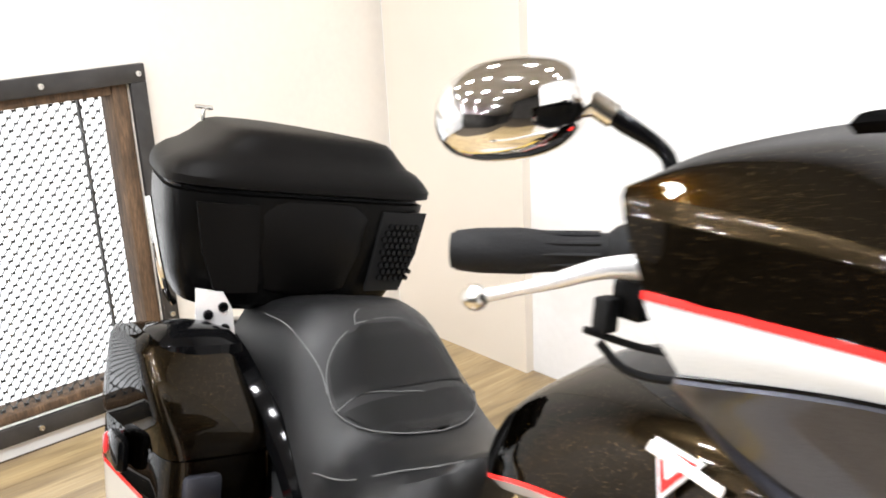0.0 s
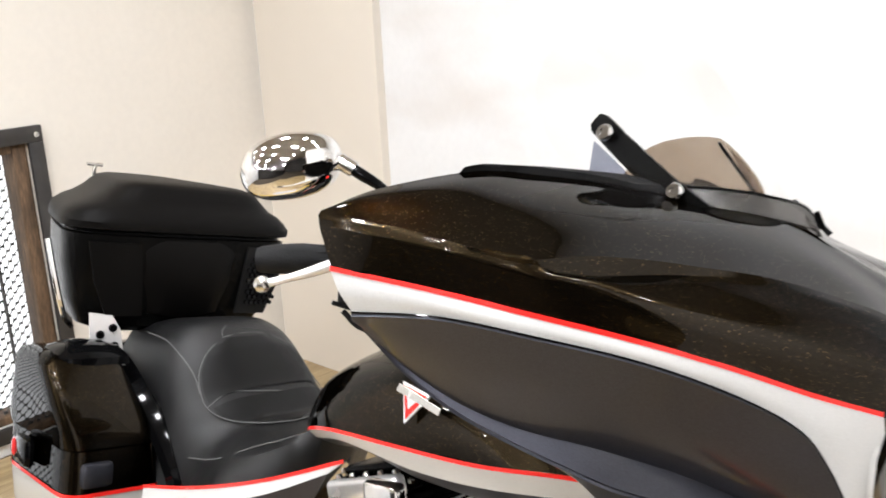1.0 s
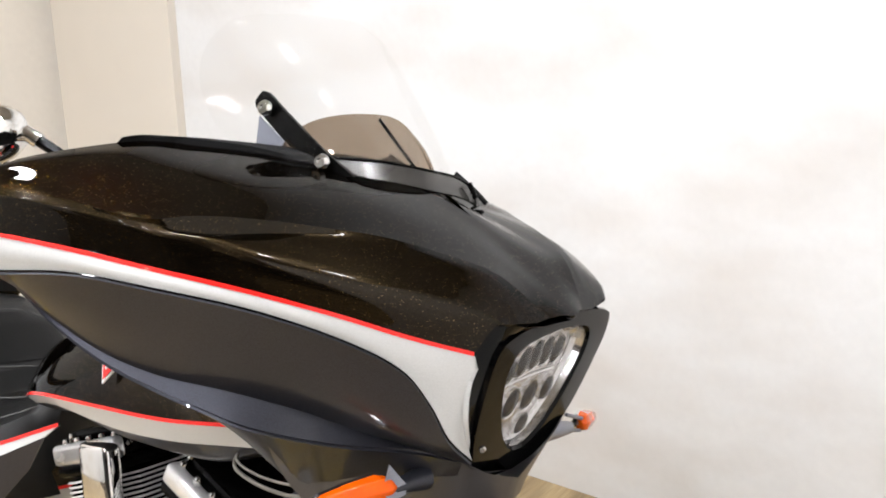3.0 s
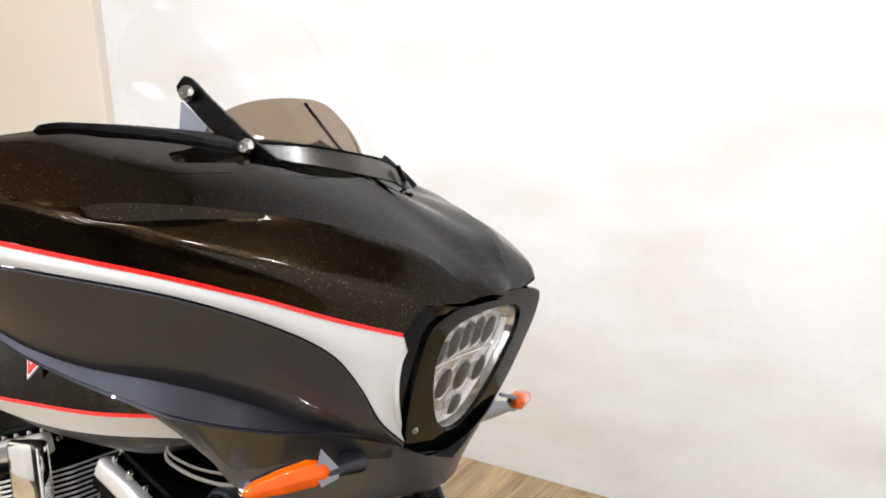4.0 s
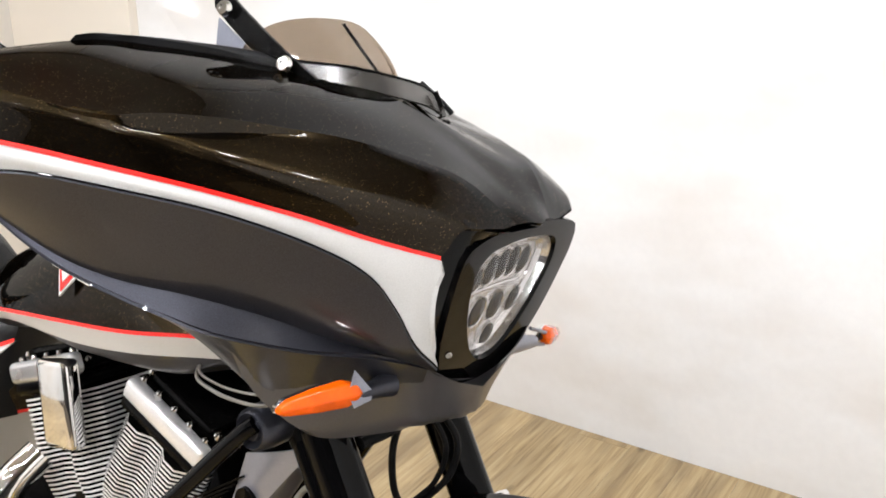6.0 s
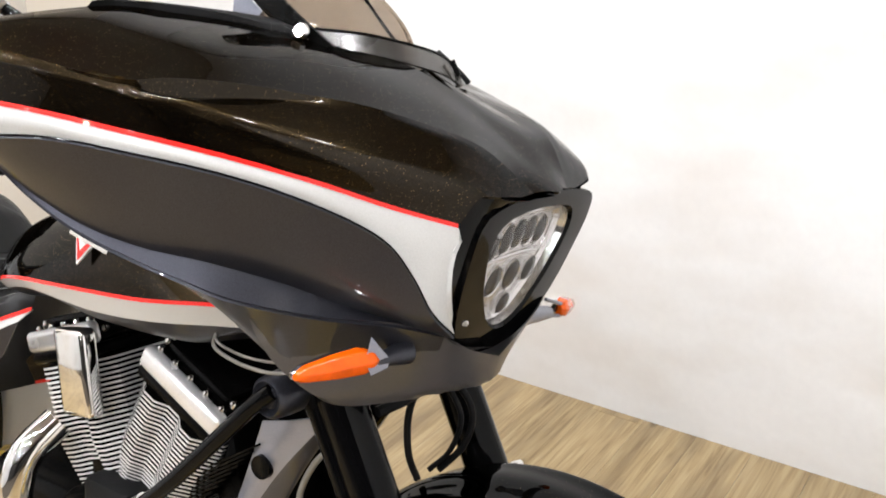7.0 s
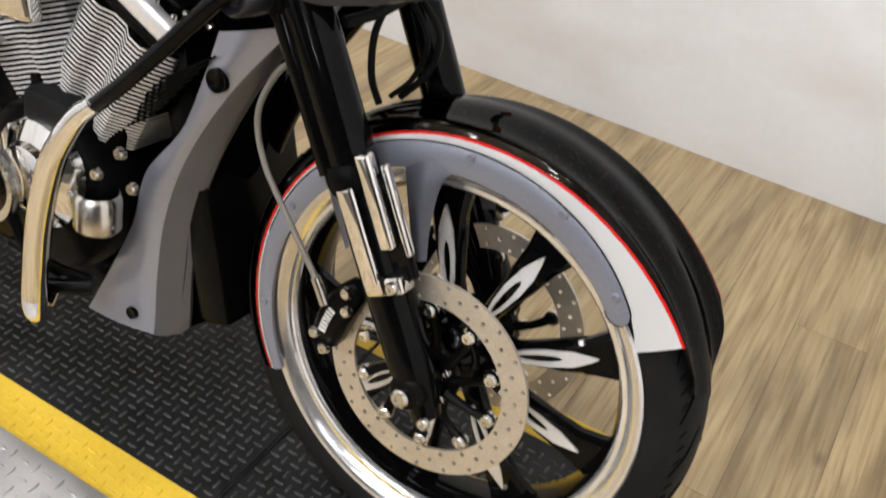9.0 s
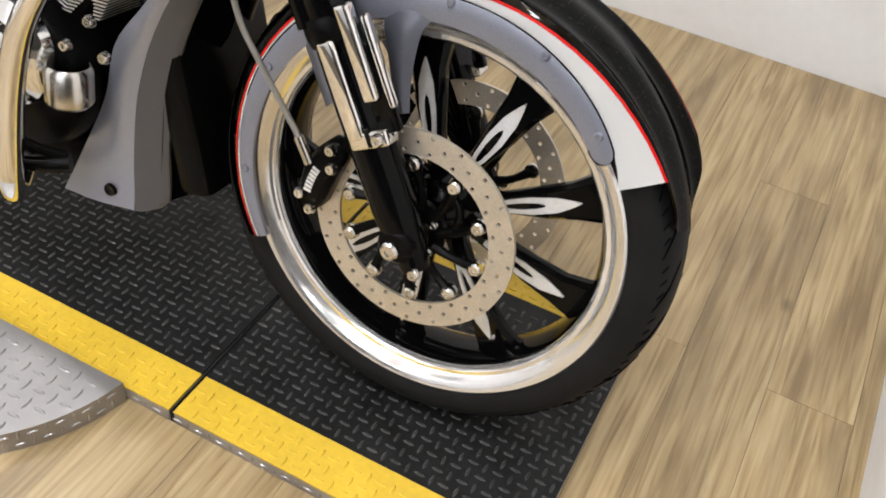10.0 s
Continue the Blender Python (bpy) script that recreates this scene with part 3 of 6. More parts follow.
for k in range(9):
    a = -15 + 40 * k
    bm = bmesh.new()
    rows = []
    for r, w, d, yc in ((0.042, 0.014, 0.016, 0.0), (0.10, 0.014, 0.014, -0.008), (0.16, 0.022, 0.013, -0.012), (0.205, 0.026, 0.012, -0.010), (0.235, 0.034, 0.012, -0.004), (0.250, 0.042, 0.013, 0.0)):
        ring = []
        for u, v in ((-1, -0.45), (-0.75, -1), (0.75, -1), (1, -0.45), (1, 0.45), (0.75, 1), (-0.75, 1), (-1, 0.45)):
            c = pt(r, a, yc + v * d)
            t = Vector((-math.sin(math.radians(a)), 0, math.cos(math.radians(a))))
            ring.append(c + t * (u * w))
        rows.append(ring)
    skin(bm, rows, close=True)
    spoke = part("spoke", bm, M_GLOSS, wheel)
    # machined leaf with its slot
    bm = bmesh.new()
    t = Vector((-math.sin(math.radians(a)), 0, math.cos(math.radians(a))))
    outer, inner = [], []
    prof = [(0.085, 0.003), (0.115, 0.0095), (0.150, 0.0125), (0.185, 0.0105), (0.208, 0.0045), (0.219, 0.0)]
    hole = [(0.100, 0.0010), (0.112, 0.0036), (0.135, 0.0052), (0.152, 0.0046), (0.164, 0.0030), (0.170, 0.0004)]
    for src, dst in ((prof, outer), (hole, inner)):
        for r, w in src:
            dst.append((r, w))
        for r, w in src[::-1]:
            dst.append((r, -w))
    lo_o = [bm.verts.new(pt(r, a, -0.0265 if r < 0.2 else -0.024) + t * w) for r, w in outer]
    lo_i = [bm.verts.new(pt(r, a, -0.0265) + t * w) for r, w in inner]
    lo_d = [bm.verts.new(pt(r, a, -0.018) + t * w) for r, w in inner]
    lo_s = [bm.verts.new(pt(r, a, -0.018 if r < 0.2 else -0.014) + t * w) for r, w in outer]
    for i in range(len(outer)):
        j = (i + 1) % len(outer)
        for q in ((lo_o[i], lo_o[j], lo_i[j], lo_i[i]), (lo_i[i], lo_i[j], lo_d[j], lo_d[i]), (lo_o[j], lo_o[i], lo_s[i], lo_s[j])):
            bm.faces.new(q)
    part("spoke_face", bm, M_FIN, spoke, "machined silver leaf with a slot")
bm = tube([pt(0.246, -52, -0.012), pt(0.225, -52, -0.02), pt(0.212, -52, -0.03)], 0.004, 8)
part("valve", bm, M_CHROME, wheel)


def holed_disc(r0, r1, y, th, n, hole_r, rows=3):
    """A flat ring with rows of round drillings, every other cell drilled."""
    bm = bmesh.new()
    dr = (r1 - r0) / rows
    made = {}

    def vert(r, a, yy):
        key = (round(r, 5), round(a % (2 * math.pi), 5), yy)
        if key not in made:
            made[key] = bm.verts.new((r * math.cos(a), yy, 0.35 + r * math.sin(a)))
        return made[key]

    for face, yy in ((0, y - th / 2), (1, y + th / 2)):
        for j in range(rows):
            for k in range(n):
                a0, a1 = 2 * math.pi * k / n, 2 * math.pi * (k + 1) / n
                am, ra, rb = (a0 + a1) / 2, r0 + j * dr, r0 + (j + 1) * dr
                rm = (ra + rb) / 2
                rim = [vert(r, a, yy) for r, a in ((ra, a0), (ra, am), (ra, a1), (rm, a1), (rb, a1), (rb, am), (rb, a0), (rm, a0))]
                if (k + j * 2) % 4 == 0:
                    c = Vector((rm * math.cos(am), yy, 0.35 + rm * math.sin(am)))
                    ring = [bm.verts.new(c + (v.co - c).normalized() * hole_r) for v in rim]
                    deep = [bm.verts.new(v.co + Vector((0, th * (0.5 if face == 0 else -0.5), 0))) for v in ring]
                    for i in range(8):
                        bm.faces.new((rim[i], rim[(i + 1) % 8], ring[(i + 1) % 8], ring[i]))
                        bm.faces.new((ring[i], ring[(i + 1) % 8], deep[(i + 1) % 8], deep[i]))
                else:
                    bm.faces.new(rim)
    for r in (r0, r1):
        for k in range(2 * n):
            a0, a1 = math.pi * k / n, math.pi * (k + 1) / n
            bm.faces.new([vert(r, a, yy) for a, yy in ((a0, y - th / 2), (a1, y - th / 2), (a1, y + th / 2), (a0, y + th / 2))])
    return bm


for y in (-0.095, 0.095):
    disc = part("brake_disc", holed_disc(0.1135, 0.150, y, 0.005, 84, 0.0033), M_ROTOR, wheel, "drilled steel brake disc")
    s = 1 if y > 0 else -1
    for k in range(10):
        a = SPIN + 36 * k
        bm = bmesh.new()
        t = Vector((-math.sin(math.radians(a)), 0, math.cos(math.radians(a))))
        sweep(bm, [pt(0.036, a - 16, y - s * 0.006), pt(0.07, a - 7, y - s * 0.004), pt(0.101, a, y)], [0.009, 0.0055, 0.008], 8, 8)
        part("carrier_arm", bm, M_SATIN, disc)
        bm = bmesh.new()
        bolt(bm, pt(0.101, a, y + s * 0.004), (0, s, 0), 0.0095, 0.005)
        lathe([(0.0115, 0.0), (0.0115, 0.005), (0.0095, 0.0055)], 14, pt(0.101, a, y + s * 0.0) , "y", bm=bm)
        part("disc_button", bm, M_ALLOY, disc, "bright floating disc button")
    part("carrier_hub", lathe([(0.024, y - s * 0.004), (0.046, y - s * 0.004), (0.046, y - s * 0.014), (0.024, y - s * 0.03)], 28, AX, "y"), M_SATIN, disc)
    bolts("disc_bolt", [(pt(0.036, SPIN + 72 * k + 10, y + s * 0.002), (0, s, 0)) for k in range(5)], M_CHROME, disc, 0.007, 0.006)

# front fender: crown, pinstripe, silver flash and grey side
fender = empty("front_fender", None, "valanced front fender, black crown with red stripe and silver tip")
fender.parent = bike
TH = [33, 45, 60, 75, 90, 104, 131, 150, 167, 190, 208]
R_RED = [0.354, 0.349, 0.344, 0.339, 0.334, 0.331, 0.319, 0.312, 0.306, 0.298, 0.292]
R_GREY = [0.294, 0.310, 0.318, 0.3225, 0.3225, 0.3205, 0.3125, 0.307, 0.300, 0.292, 0.286]
R_IN = [0.268, 0.279, 0.286, 0.287, 0.287, 0.286, 0.282, 0.278, 0.274, 0.271, 0.269]
R_TOP = [0.352, 0.352, 0.353, 0.354, 0.354, 0.354, 0.350, 0.345, 0.341, 0.336, 0.331]


def radial(vals, y, lo=None, hi=None, n=40):
    a0, a1 = lo or TH[0], hi or TH[-1]
    fit = np.polyfit(np.array(TH) / 100.0, vals, 6)
    return [pt(float(np.polyval(fit, max(a, TH[0]) / 100.0)), a, y) for a in np.linspace(a0, a1, n)]


half = [radial([r - 0.0 for r in R_TOP], 0.0, 18), radial([r - 0.0055 for r in R_TOP], -0.0398, 19.5), radial([0.5 * a + 0.5 * b + 0.003 for a, b in zip(R_TOP, R_RED)], -0.0664, 26), radial([r + 0.003 for r in R_RED], -0.0751)]
half = [[Vector((p.x, -p.y, p.z)) for p in r] for r in half[:0:-1]] + half
bm = bmesh.new()
across = [spline([h[i] for h in half], 25) for i in range(40)]
skin(bm, [[c[k] for c in across] for k in range(25)])
bmesh.ops.recalc_face_normals(bm, faces=bm.faces)
bmesh.ops.solidify(bm, geom=bm.faces[:], thickness=0.003)
part("crown", bm, M_CROWN, fender, "black gold-flake lacquered crown")
for sgn in (1, -1):
    bm = bmesh.new()
    skin(bm, [radial([r + 0.0030 for r in R_RED], sgn * -0.0768), radial([r - 0.0004 for r in R_RED], sgn * -0.0779)])
    bmesh.ops.solidify(bm, geom=bm.faces[:], thickness=0.002)
    part("pinstripe", bm, M_RED, fender, "thin red pinstripe")
    bm = bmesh.new()
    skin(bm, [radial([r - 0.0004 for r in R_RED], sgn * -0.0768), radial([0.5 * (a + b) for a, b in zip(R_RED, R_GREY)], sgn * -0.0784), radial(R_GREY, sgn * -0.0772)])
    bmesh.ops.solidify(bm, geom=bm.faces[:], thickness=0.002)
    part("flash", bm, M_WHITE, fender, "pale silver flash widening to the tip")
    bm = bmesh.new()
    fo, fi = np.polyfit(np.array(TH) / 100.0, R_GREY, 6), np.polyfit(np.array(TH) / 100.0, R_IN, 6)
    rows = [[], [], [], [], []]
    for a in [40 + 3.2 * (k / 12) ** 2 for k in range(13)] + list(np.linspace(45, 208, 44)):
        ro, ri = float(np.polyval(fo, max(a, 43) / 100.0)) + 0.001, float(np.polyval(fi, max(a, 43) / 100.0))
        mid, hw = 0.5 * (ro + ri), 0.5 * (ro - ri) * math.sqrt(max(0.01, 1 - max(0, (43.2 - a) / 3.2) ** 2))
        for row, q, y in zip(rows, (1, 0.8, -0.2, -1, -0.97), (0.0788, 0.0806, 0.0822, 0.0795, 0.0730)):
            row.append(pt(mid + hw * q, a, -sgn * y))
    skin(bm, rows)
    part("side_panel", bm, M_GREYL, fender, "metallic grey side panel")
    part("panel_seam", tube(rows[0][44::-1] + [rows[2][0]] + rows[3][0:14], 0.0011, 6, 90), M_GLOSS, fender)
    bolts("fender_screw", [(pt(r - 0.003, a, sgn * -0.0809), (0, -sgn, 0)) for a, r in ((92, 0.32), (68, 0.319), (150, 0.297), (185, 0.286), (47, 0.304))], M_GREYL, fender, 0.006, 0.004)
    for name, back, ahead in (("fender_bracket", ((0.300, 110, 0.075), (0.262, 109.5, 0.084), (0.215, 109, 0.090), (0.17, 108, 0.098)), ((0.300, 94, 0.075), (0.272, 98.5, 0.083), (0.215, 101, 0.090), (0.17, 101, 0.098))), ("rear_bracket", ((0.296, 136, 0.075), (0.26, 137, 0.084), (0.2, 140, 0.095)), ((0.296, 129, 0.075), (0.26, 130, 0.084), (0.2, 132, 0.095)))):
        bm = loft([[pt(r, a, -sgn * y) for r, a, y in back], [pt(0.5 * (r + q), 0.5 * (a + b), -sgn * (y + 0.006)) for (r, a, y), (q, b, w) in zip(back, ahead)], [pt(r, a, -sgn * y) for r, a, y in ahead]], 16, 4)
        bmesh.ops.solidify(bm, geom=bm.faces[:], thickness=0.006)
        part(name, bm, M_COWL, fender, "pewter fender strut")

# forks
def fork_pt(z, y, dx=0.0):
    return Vector((-0.564 * (z - 0.35) + dx, y, z))


for sgn in (-1, 1):
    y = 0.122 * sgn
    fork = empty("front_fork", None, "black telescopic fork leg with bright lower shroud" if sgn < 0 else "")
    fork.parent = bike
    FM = Matrix(((0.871, 0, -0.491, 0), (0, sgn, 0, y), (0.491, 0, 0.871, 0.35), (0, 0, 0, 1)))

    def leg(p, out_, s):
        """A point p ahead of the leg's axis, out_ outward of it, s up along it from the axle's height."""
        return FM @ Vector((p, out_, s))

    part("upper_tube", sweep(bmesh.new(), [leg(0.004, 0, 0.27), leg(0.004, 0, 0.585)], 0.0315, 30, 4), M_GLOSS, fork, "gloss black fork cover")
    part("slider_tube", sweep(bmesh.new(), [leg(-0.020, 0.017, 0.30), leg(-0.020, 0.017, 0.50)], 0.0150, 20, 4), M_GLOSS, fork, "gloss black outer fork tube")
    part("tube_collar", sweep(bmesh.new(), [leg(-0.021, 0.015, 0.492), leg(-0.021, 0.015, 0.497), leg(-0.021, 0.014, 0.535), leg(-0.018, 0.012, 0.56)], [0.0165, 0.0195, 0.0195, 0.016], 20, 12), M_SATIN, fork)
    part("collar", sweep(bmesh.new(), [leg(0, 0.002, 0.272), leg(0, 0.002, 0.279), leg(0, 0.002, 0.300), leg(0, 0.002, 0.308)], [0.031, 0.0345, 0.0345, 0.0320], 28, 8), M_SATIN, fork)
    part("lower_leg", sweep(bmesh.new(), [leg(0, 0, 0.28), leg(0.003, 0, 0.13), leg(0.004, 0, 0.05), leg(0.004, 0, -0.02), leg(0.004, 0, -0.045)], [0.029, 0.0315, 0.0325, 0.032, 0.020], 22, 18), M_GLOSS, fork)
    for p0, out0, w, d, s0, s1 in ((0.0030, 0.024, 0.0130, 0.011, 0.150, 0.282), (0.0380, 0.020, 0.0105, 0.010, 0.195, 0.318), (0.0575, 0.010, 0.0050, 0.008, 0.180, 0.300)):
        rib = box(bmesh.new(), -w, w, -d, d, s0, s1, 0.0055, 4)
        bmesh.ops.transform(rib, matrix=FM @ Matrix.Translation((p0, out0, 0)), verts=rib.verts)
        part("shroud_rib", rib, M_CHROME, fork, "chrome fork shroud rib")
    part("shroud_web", box(bmesh.new(), 0.012, 0.058, 0.002, 0.016, 0.150, 0.29, 0.003, 2, FM), M_GLOSS, fork, "gloss black shroud web")
    part("shroud_clamp", box(bmesh.new(), -0.010, 0.048, 0.002, 0.034, 0.138, 0.162, 0.005, 3, FM), M_CHROME, fork, "chrome clamp")
    part("clamp_slot", box(bmesh.new(), 0.0175, 0.025, 0.028, 0.0348, 0.141, 0.166, 0.001, 1, FM), M_GLOSS, fork)
    bolts("fork_bolt", [(leg(0.036, 0.034, 0.150), (0, sgn, 0.0)), (fork_pt(0.325, y + sgn * 0.029, 0.022), (0, sgn, 0))], M_ALLOY, fork, 0.009, 0.008)
    bolts("fork_bolt", [(fork_pt(0.345, y + sgn * 0.03, -0.006), (0, sgn, 0))], M_ALLOY, fork, 0.0135, 0.008)
    part("axle_clamp", lathe([(0.0, y + sgn * 0.03), (0.020, y + sgn * 0.03), (0.026, y + sgn * 0.024), (0.03, y - sgn * 0.02)], 24, AX, "y"), M_SATIN, fork)
    # caliper behind the leg, bowed along the disc
    bm = bmesh.new()
    rows = []
    for a, w, d in ((139, 0.010, 0.010), (142, 0.017, 0.018), (150, 0.021, 0.022), (162, 0.023, 0.024), (174, 0.021, 0.022), (182, 0.017, 0.018), (185, 0.010, 0.010)):
        c = pt(0.145, a, 0.095 * sgn + sgn * 0.016)
        u = Vector((math.cos(math.radians(a)), 0, math.sin(math.radians(a))))
        rows.append([c + u * (w * cx) + Vector((0, d * cy, 0)) for cx, cy in ((-1, -0.6), (-0.7, -1), (0.7, -1), (1, -0.6), (1, 0.6), (0.7, 1), (-0.7, 1), (-1, 0.6))])
    vs = skin(bm, rows, close=True)
    bm.faces.new(vs[0])
    bm.faces.new(vs[-1])
    cal = part("brake_caliper", bm, M_SATIN, fork, "black brake caliper with white bars of lettering")
    bolts("caliper_bolt", [(pt(r, a, sgn * 0.131), (0, sgn, 0)) for a, r in ((142, 0.150), (150, 0.132), (176, 0.158), (183, 0.140))], M_ALLOY, cal, 0.0085, 0.008)
    if sgn < 0:
        for k in range(7):
            c = pt(0.147, 157 + 2.4 * k, -0.1358)
            bar = box(bmesh.new(), -0.0055, 0.0055, -0.0008, 0.0008, -0.0018, 0.0018, 0, 1, Matrix.Translation(c) @ Matrix.Rotation(math.radians(-(157 + 2.4 * k)), 4, "Y"))
            part("lettering_bar", bar, M_BADGE, cal, "white bar of lettering", smooth=False)
part("axle", lathe([(0.0, -0.15), (0.012, -0.15), (0.014, -0.146), (0.014, 0.146), (0.012, 0.15), (0.0, 0.15)], 20, AX, "y"), M_ALLOY, wheel)
hose = empty("brake_hose", None, "pale braided brake hose")
hose.parent = bike
part("hose_line", tube([(-0.225, -0.13, 0.735), (-0.262, -0.135, 0.70), (-0.283, -0.14, 0.64), (-0.266, -0.142, 0.58), (-0.222, -0.145, 0.525), (-0.156, -0.145, 0.445)], 0.0042, 8, 40), M_HOSE, hose)
part("hose_end", tube([(-0.162, -0.145, 0.452), (-0.143, -0.143, 0.418)], 0.007, 10, 4), M_ALLOY, hose)

# ---- fairing ----
fairing = empty("fairing", None, "wide fork-mounted touring fairing, black over silver over grey")
fairing.parent = bike
G_RED = [(-0.467, -0.487, 1.147), (-0.361, -0.455, 1.141), (-0.283, -0.420, 1.131), (-0.210, -0.367, 1.116), (-0.148, -0.307, 1.096), (-0.096, -0.247, 1.073), (-0.052, -0.193, 1.056)]
G_GRY = [(-0.447, -0.476, 1.106), (-0.36, -0.453, 1.116), (-0.28, -0.420, 1.111), (-0.20, -0.360, 1.095), (-0.140, -0.298, 1.068), (-0.100, -0.253, 1.038), (-0.080, -0.226, 1.000), (-0.066, -0.207, 0.962), (-0.058, -0.170, 0.930)]


def along(pts, k=6):
    """A Catmull-Rom curve through pts with k even steps from point to point."""
    p = [Vector(q) for q in pts]
    p = [2 * p[0] - p[1]] + p + [2 * p[-1] - p[-2]]
    res = []
    for i in range(1, len(p) - 2):
        a, b, c, d = p[i - 1:i + 3]
        res += [0.5 * (2 * b + (c - a) * t + (2 * a - 5 * b + 4 * c - d) * t * t + (3 * b - a - 3 * c + d) * t ** 3) for t in [j / k for j in range(k)]]
    return res + [p[-2]]


def patch(guides, spans, thick=0.0, mirror=None, k=6):
    """A skin over guide curves of one station count; spans: the steps from guide to guide, negative for a straight facet."""
    bm = bmesh.new()
    g = [along(c, k) for c in guides]
    if mirror is not None:
        for p in g[0]:
            p.y = min(p.y, mirror)
    rows = []
    for i, m in enumerate(spans):
        a, b = g[i], g[i + 1]
        if m < 0:
            rows += [[p.lerp(q, j / -m) for p, q in zip(a, b)] for j in range(-m)]
            continue
        before = g[i - 1] if i and spans[i - 1] > 0 else [2 * p - q for p, q in zip(a, b)]
        if i == 0 and mirror is not None:
            # level across the middle plane where the first guide runs in it
            before = [o.lerp(Vector((q.x, 2 * mirror - q.y, q.z)), max(0.0, 1 - (mirror - p.y) / 0.06)) for o, p, q in zip(before, a, b)]
        after = g[i + 2] if i + 1 < len(spans) and spans[i + 1] > 0 else [2 * q - p for p, q in zip(a, b)]
        for j in range(m):
            t = j / m
            rows.append([0.5 * (2 * p + (q - o) * t + (2 * o - 5 * p + 4 * q - r) * t * t + (3 * p - o - 3 * q + r) * t ** 3) for o, p, q, r in zip(before, a, b, after)])
    rows.append(g[-1])
    sets = [rows] + ([[[Vector((p.x, 2 * mirror - p.y, p.z)) for p in r] for r in rows]] if mirror is not None else [])
    for r in sets:
        skin(bm, r)
    bmesh.ops.remove_doubles(bm, verts=bm.verts, dist=0.0006)
    if thick:
        bmesh.ops.recalc_face_normals(bm, faces=bm.faces)
        bmesh.ops.solidify(bm, geom=bm.faces[:], thickness=thick)
    return bm


def twin(name, guides, spans, thick, mid, mat, parent, label=""):
    """A patch and its mirror image over y = mid."""
    part(name, patch(guides, spans, thick), mat, parent, label)
    part(name, patch([[(x, 2 * mid - y, z) for x, y, z in c] for c in guides], spans, thick), mat, parent, label)


def out(c, d, drop=0.0):
    return [(x, y - d, z - drop) for x, y, z in c]


# the shell's lines, station by station from the rear tip to the nose
E_RIM = [(-0.488, -0.480, 1.199), (-0.474, -0.420, 1.219), (-0.437, -0.315, 1.238), (-0.395, -0.265, 1.236), (-0.355, -0.218, 1.232), (-0.320, -0.182, 1.226), (-0.290, -0.155, 1.221), (-0.255, -0.115, 1.211), (-0.215, -0.068, 1.198), (-0.165, MID, 1.174), (-0.100, MID, 1.138), (-0.014, MID, 1.081)]
E_MID = [(-0.488, -0.484, 1.198), (-0.464, -0.452, 1.211), (-0.418, -0.392, 1.222), (-0.369, -0.358, 1.218), (-0.322, -0.322, 1.213), (-0.292, -0.282, 1.211), (-0.261, -0.244, 1.207), (-0.230, -0.204, 1.199), (-0.191, -0.160, 1.187), (-0.142, -0.122, 1.166), (-0.088, -0.092, 1.135), (-0.020, -0.065, 1.083)]
E_RDG = [(-0.487, -0.488, 1.194), (-0.455, -0.481, 1.195), (-0.399, -0.466, 1.192), (-0.342, -0.450, 1.185), (-0.286, -0.427, 1.178), (-0.258, -0.384, 1.182), (-0.223, -0.336, 1.180), (-0.191, -0.282, 1.173), (-0.155, -0.230, 1.165), (-0.113, -0.181, 1.150), (-0.070, -0.130, 1.128), (-0.026, -0.085, 1.082)]
E_GRV = [(-0.486, -0.4885, 1.191), (-0.453, -0.483, 1.192), (-0.397, -0.468, 1.189), (-0.34, -0.45, 1.182), (-0.286, -0.424, 1.175), (-0.258, -0.386, 1.163), (-0.224, -0.336, 1.166), (-0.189, -0.286, 1.166), (-0.15, -0.238, 1.159), (-0.107, -0.191, 1.146), (-0.067, -0.142, 1.125), (-0.027, -0.112, 1.08)]
E_BUL = [(-0.484, -0.489, 1.186), (-0.451, -0.484, 1.186), (-0.395, -0.469, 1.182), (-0.338, -0.45, 1.174), (-0.281, -0.424, 1.166), (-0.246, -0.392, 1.164), (-0.213, -0.352, 1.159), (-0.176, -0.31, 1.152), (-0.132, -0.263, 1.14), (-0.094, -0.218, 1.126), (-0.06, -0.179, 1.109), (-0.033, -0.148, 1.083)]
E_FLK = [(-0.482, -0.489, 1.180), (-0.449, -0.484, 1.181), (-0.393, -0.468, 1.175), (-0.336, -0.448, 1.166), (-0.277, -0.421, 1.157), (-0.238, -0.391, 1.153), (-0.203, -0.366, 1.146), (-0.162, -0.328, 1.133), (-0.116, -0.281, 1.116), (-0.082, -0.239, 1.103), (-0.056, -0.206, 1.092), (-0.040, -0.178, 1.083)]
E_RED = [(-0.467, -0.487, 1.147), (-0.435, -0.479, 1.146), (-0.375, -0.460, 1.142), (-0.320, -0.438, 1.136), (-0.265, -0.409, 1.127), (-0.228, -0.381, 1.120), (-0.190, -0.350, 1.110), (-0.150, -0.310, 1.097), (-0.110, -0.263, 1.079), (-0.083, -0.232, 1.068), (-0.065, -0.210, 1.061), (-0.052, -0.193, 1.056)]
part("upper_shell", patch([E_RIM, E_MID, E_RDG], [7, 7], 0.004, MID), M_BLACK, fairing, "black gold-flake lacquered upper shell")
twin("side_shell", [E_RDG, E_GRV, E_BUL, E_FLK, E_RED], [-3, 5, 5, 6], 0.004, MID, M_BLACK, fairing, "black lacquered flank with a scooped shoulder")
both("pinstripe", [out(G_RED, 0.0012, -0.0012), out(G_RED, 0.0018, 0.0032)], 44, 1, 0.002, MID, M_RED, fairing, "thin red pinstripe")
